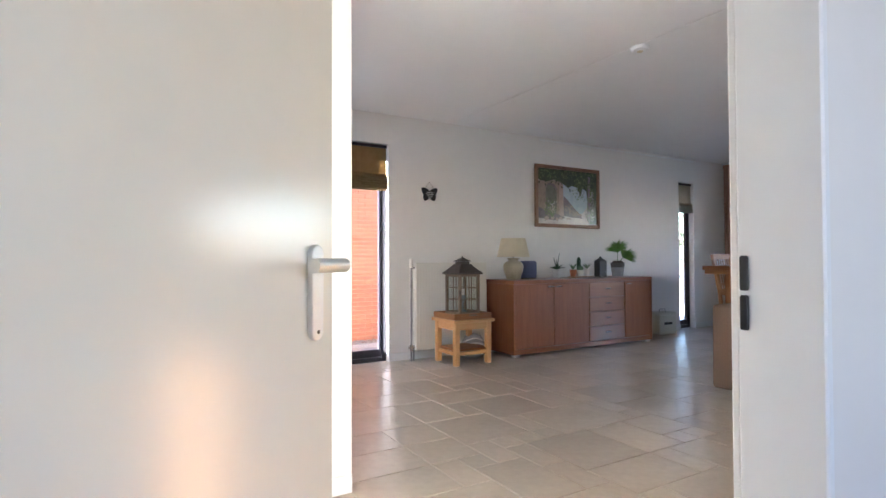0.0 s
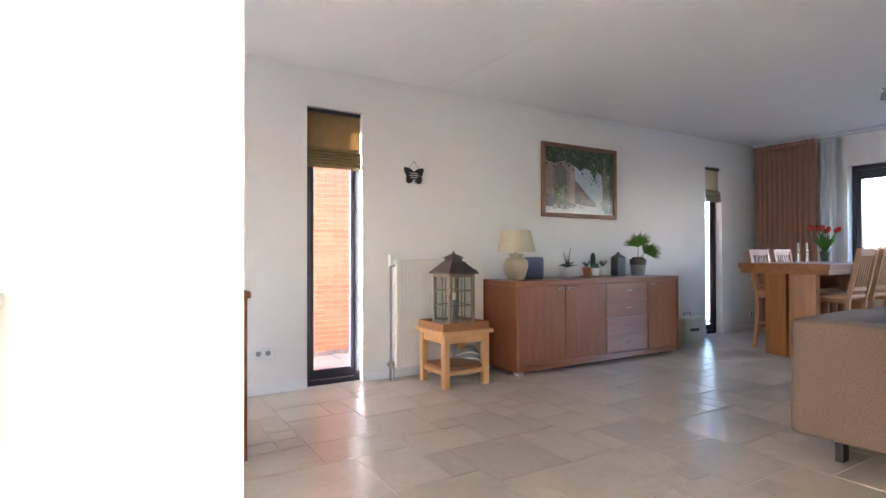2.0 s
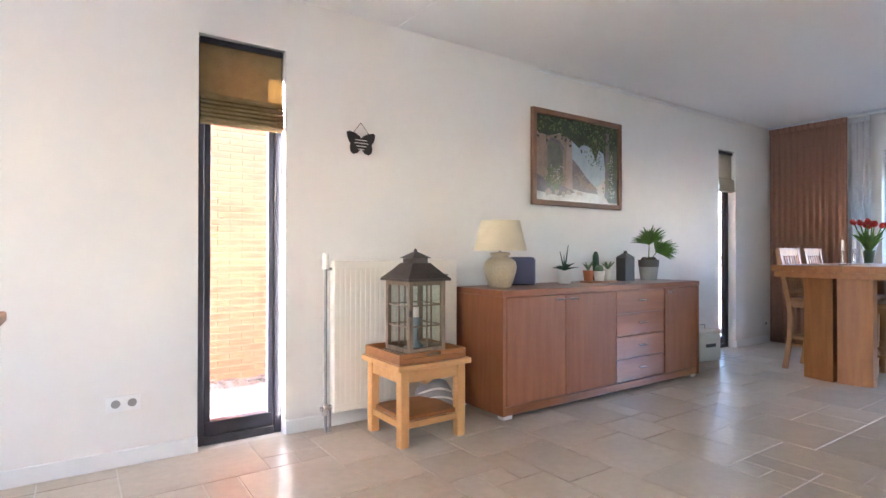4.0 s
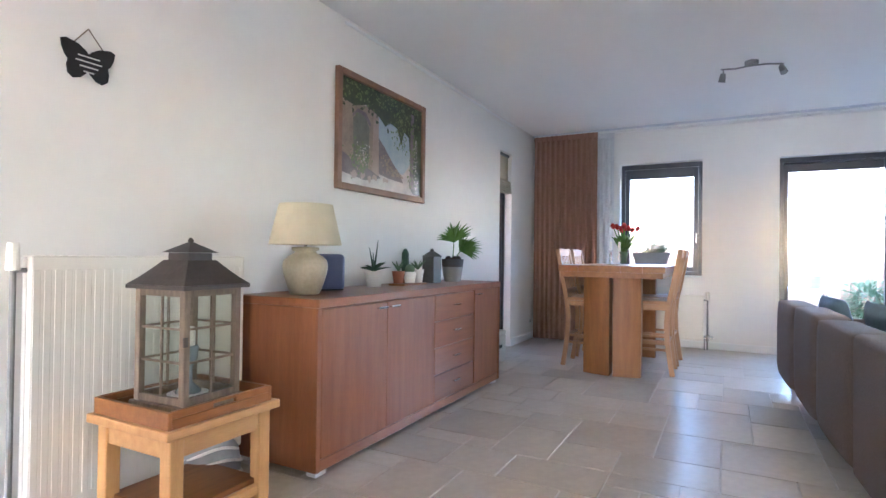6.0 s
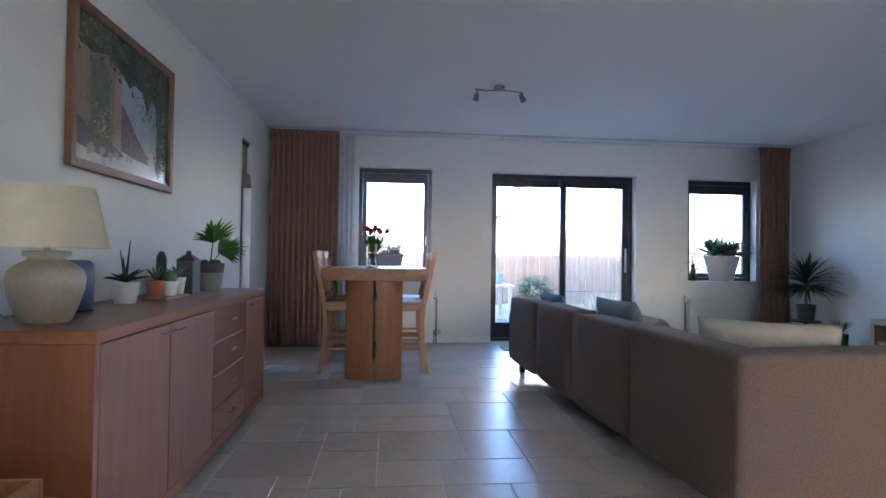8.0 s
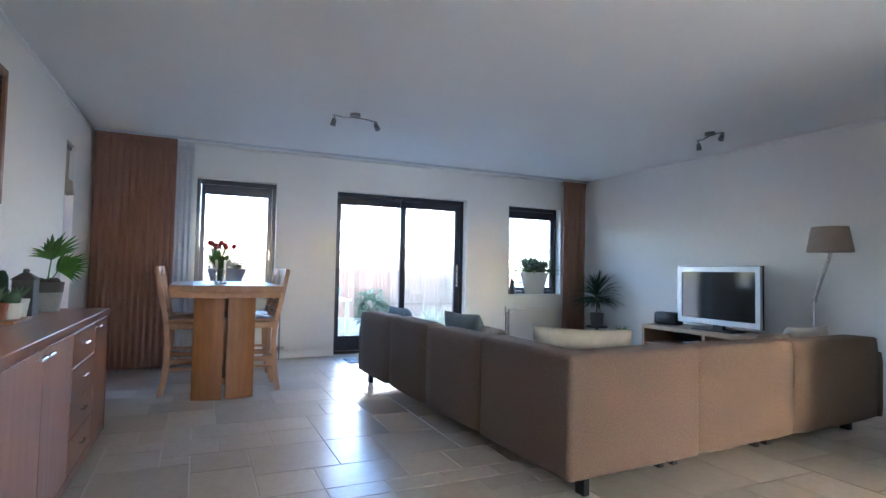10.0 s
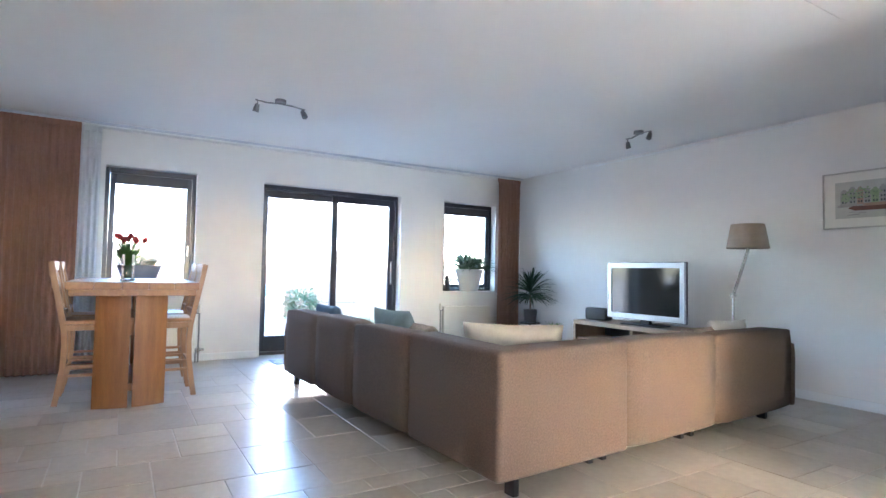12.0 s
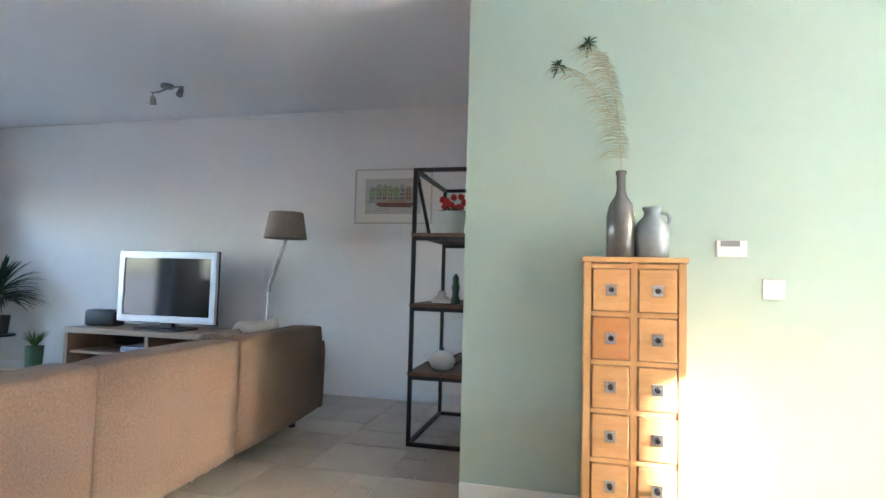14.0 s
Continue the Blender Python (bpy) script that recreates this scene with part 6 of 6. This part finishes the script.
# neighbouring house behind the fence
nh = thing("house", "white rendered neighbouring house with a pitched dark roof", "house", (17.5, -1.2, -0.1))
gable = bmesh.new()
low = gable.faces.new([gable.verts.new((0, y, z)) for y, z in ((1.8, 0), (1.8, 2.45), (0, 4.4), (-1.8, 2.45), (-1.8, 0))])
up = bmesh.ops.extrude_face_region(gable, geom=[low])
bmesh.ops.translate(gable, vec=(4.0, 0, 0), verts=[v for v in up["geom"] if isinstance(v, bmesh.types.BMVert)])
part("wall", gable, WALL, nh)
for s in (-1, 1):
    part("roof", sweep([(2.05, s * 1.86, 2.46), (2.05, s * 0.06, 4.44)], 4.2, 0.09), ROOF, nh, "dark tiled roof slope")
    part("fascia", sweep([(-0.17, s * 1.98, 2.34), (-0.17, s * 0.01, 4.5)], 0.03, 0.2), WHITE, nh, "white painted fascia board")
fence = thing("garden_fence", "brown wooden plank fence round the garden", "fence", (16.0, 0, -0.1))
pl = bmesh.new()
box(0, 0.02, 0, 0.145, 0.05, 1.72, 0.004, bm=pl)
first = part("plank", pl, FENCE, fence)
for k in range(1, 74):
    o = new("plank", first.data)
    o.parent = fence
    o.location = (0.006 * (k % 2), -4.2 + k * 0.15, 0.01 * math.sin(k * 1.7))
first.location = (0, -4.2, 0)
for k in range(6):
    part("post", box(0.03, 0.12, -4.2 + k * 2.2, -4.1 + k * 2.2, 0, 1.8, 0.005), FENCE, fence)
for z in (0.35, 1.35):
    part("rail", box(0.022, 0.06, -4.2, 6.9, z, z + 0.07), FENCE, fence)
reed = thing("reed_screen", "pale reed screen along the garden side", "fence", (14.0, -1.95, -0.1), 88)
rb = bmesh.new()
rnd = random.Random(19)
for k in range(125):
    x = k * 0.018
    rod((x, rnd.uniform(-0.01, 0.01), 0), (x + rnd.uniform(-0.02, 0.02), rnd.uniform(-0.01, 0.01), rnd.uniform(1.6, 1.85)), 0.008, 0.005, 5, rb)
tagged(part("reeds", rb, REED, reed, "dry pale reeds"), kind="stuff")
part("wire", box(0, 2.25, 0.012, 0.016, 0.5, 0.51), BLACK, reed)


def shrub(x, y, r, h2, n, material, seed, label, z0=-0.1):
    s = thing("shrub", label, "shrub", (x, y, z0))
    rnd2 = random.Random(seed)
    for k in range(6):
        q = k * 1.05
        part("branch", rod((0, 0, 0), (0.5 * r * math.cos(q), 0.5 * r * math.sin(q), h2 * 0.7), 0.014, 0.005, 6), LANTERN, s)
    bm = bmesh.new()
    for k in range(n):
        d2 = Vector((rnd2.gauss(0, 1), rnd2.gauss(0, 1), rnd2.gauss(0, 1))).normalized()
        rr = rnd2.uniform(0.45, 1.0) * (0.8 + 0.35 * noise.noise(d2 * 2 + Vector((seed, 0, 0))))
        p = Vector((d2.x * r * rr, d2.y * r * rr, h2 * 0.58 + d2.z * h2 * 0.42 * rr))
        blade(bm, p, (d2.x + rnd2.uniform(-0.5, 0.5), d2.y + rnd2.uniform(-0.5, 0.5), d2.z * 0.5 + rnd2.uniform(-0.2, 0.6)), rnd2.uniform(0.07, 0.13), 0.035, 0.3, 3)
    part("crown", bm, material, s)
    return s


shrub(12.3, 1.25, 0.42, 0.95, 900, LEAF_G, 3, "rounded green shrub on the terrace")
shrub(11.3, 7.95, 0.8, 2.7, 2400, LEAF_D, 9, "dark evergreen shrub beside the passage")
shrub(14.9, -2.0, 0.9, 1.5, 1500, LEAF_D, 5, "loose evergreen shrub by the fence")
shrub(15.0, -3.3, 1.0, 1.7, 1300, LEAF_G, 6, "grey green shrub by the fence")
gr = thing("grass_tuft", "dry ornamental grass tuft", "grass", (11.9, 0.15, -0.1))
bm = bmesh.new()
rnd = random.Random(23)
for k in range(260):
    q, e = rnd.uniform(0, 6.28), rnd.uniform(0.9, 1.5)
    blade(bm, (0.12 * math.cos(q), 0.12 * math.sin(q), 0), (math.cos(q) * math.cos(e), math.sin(q) * math.cos(e), math.sin(e)), rnd.uniform(0.5, 0.95), 0.012, 0.25, 4)
part("blades", bm, FEATHER, gr)
gt = thing("garden_table", "pale wooden garden table on the terrace", "table", (12.6, 2.1, -0.075))
part("tabletop", box(-0.5, 0.5, -0.4, 0.4, 0.66, 0.70, 0.005), WHITEC, gt)
for sx in (-1, 1):
    for sy in (-1, 1):
        part("leg", box(sx * 0.44 - 0.03, sx * 0.44 + 0.03, sy * 0.34 - 0.03, sy * 0.34 + 0.03, 0, 0.66), WHITEC, gt)
gp2 = thing("garden_pot", "blue glazed pot on the garden table", "pot", (12.5, 1.92, 0.626))
pot(gp2, 0.09, 0.12, 0.2, BLUEPOT)

# ---- floor tiles ----
CELL, JOINT = 0.162, 0.006
fx0, fy0 = 1.30, SOUTH
nx, ny = int((EAST - fx0) / CELL) + 1, int((NORTH - fy0) / CELL) + 1
used, laid = {}, []
rnd = random.Random(42)
for j in range(ny):
    for i in range(nx):
        if (i, j) in used:
            continue
        sizes = [(3, 3), (3, 2), (2, 3), (3, 3), (2, 2), (3, 2), (4, 3)]
        rnd.shuffle(sizes)
        if rnd.random() < 0.16:
            sizes = [(1, 1)] + sizes
        for w2, h2 in sizes + [(2, 1), (1, 2), (1, 1)]:
            cells = [(i + a, j + b) for a in range(w2) for b in range(h2)]
            if all(c not in used for c in cells):
                for c in cells:
                    used[c] = 1
                laid.append((i, j, w2, h2))
                break
tile_mesh = {}


def tile_piece(w2, h2):
    if (w2, h2) not in tile_mesh:
        bm = box(JOINT / 2, w2 * CELL - JOINT / 2, JOINT / 2, h2 * CELL - JOINT / 2, -0.012, 0.0, 0.0022)
        me = bpy.data.meshes.new("tile")
        bm.to_mesh(me)
        bm.free()
        me.materials.append(TILE)
        tile_mesh[(w2, h2)] = me
    return tile_mesh[(w2, h2)]


def clipped(i, j, w2, h2):
    x0, y0 = fx0 + i * CELL, fy0 + j * CELL
    x1, y1 = min(EAST, x0 + w2 * CELL), min(NORTH, y0 + h2 * CELL)
    return x0, x1, y0, y1


rest, count = bmesh.new(), 0
laid.sort(key=lambda q: (fx0 + (q[0] + q[2] / 2) * CELL - 4.2) ** 2 + (fy0 + (q[1] + q[3] / 2) * CELL - 3.6) ** 2)
for i, j, w2, h2 in laid:
    x0, x1, y0, y1 = clipped(i, j, w2, h2)
    if x1 < GREENX - 0.1 and y1 < GREENY - 0.1:
        continue
    whole = x1 - x0 > w2 * CELL - 0.001 and y1 - y0 > h2 * CELL - 0.001
    if whole and count < 300:
        o = new("tile", tile_piece(w2, h2))
        o.parent = floor
        o.location = (x0, y0, rnd.uniform(-0.0006, 0.0006))
        count += 1
    elif x1 - x0 > 0.02 and y1 - y0 > 0.02:
        box(x0 + JOINT / 2, x1 - JOINT / 2, y0 + JOINT / 2, y1 - JOINT / 2, -0.012, 0.0, bm=rest)
tagged(part("tile_field", rest, TILE, floor), kind="stuff")

# ---- brick wall of the passage ----
bw = structure("wall_brick", box(-1, 8.8, 7.412, 7.6, -0.1, 5.2), MORTAR, "red brick wall of the neighbouring house")
bm = box(0, 0.208, 0, 0.02, 0, 0.052, 0.002)
brick_me = bpy.data.meshes.new("brick")
bm.to_mesh(brick_me)
bm.free()
brick_me.materials.append(BRICK)
count, rest_v, rest_f = 0, [], []
spots = []
for r in range(56):
    for k in range(32):
        spots.append((1.6 + k * 0.218 + (0.109 if r % 2 else 0), -0.08 + r * 0.0625))
spots.sort(key=lambda q: abs(q[0] - 3.7) * 1.0 + abs(q[1] - 1.0) * 0.9)
for x, z in spots:
    if count < 300:
        o = new("brick", brick_me)
        o.parent = bw
        o.location = (x, 7.40 + rnd.uniform(-0.002, 0.002), z)
        count += 1
    else:
        n0 = len(rest_v)
        rest_v += [(x + a, 7.40 + b, z + c) for a in (0, 0.208) for b in (0, 0.02) for c in (0, 0.052)]
        rest_f += [[n0 + q for q in f3] for f3 in ((0, 4, 5, 1), (2, 3, 7, 6), (0, 1, 3, 2), (4, 6, 7, 5), (1, 5, 7, 3), (0, 2, 6, 4))]
me = bpy.data.meshes.new("brick_field")
me.from_pydata(rest_v, [], rest_f)
me.materials.append(BRICK)
o = new("brick_field", me)
o.parent = bw
tagged(o, kind="stuff")
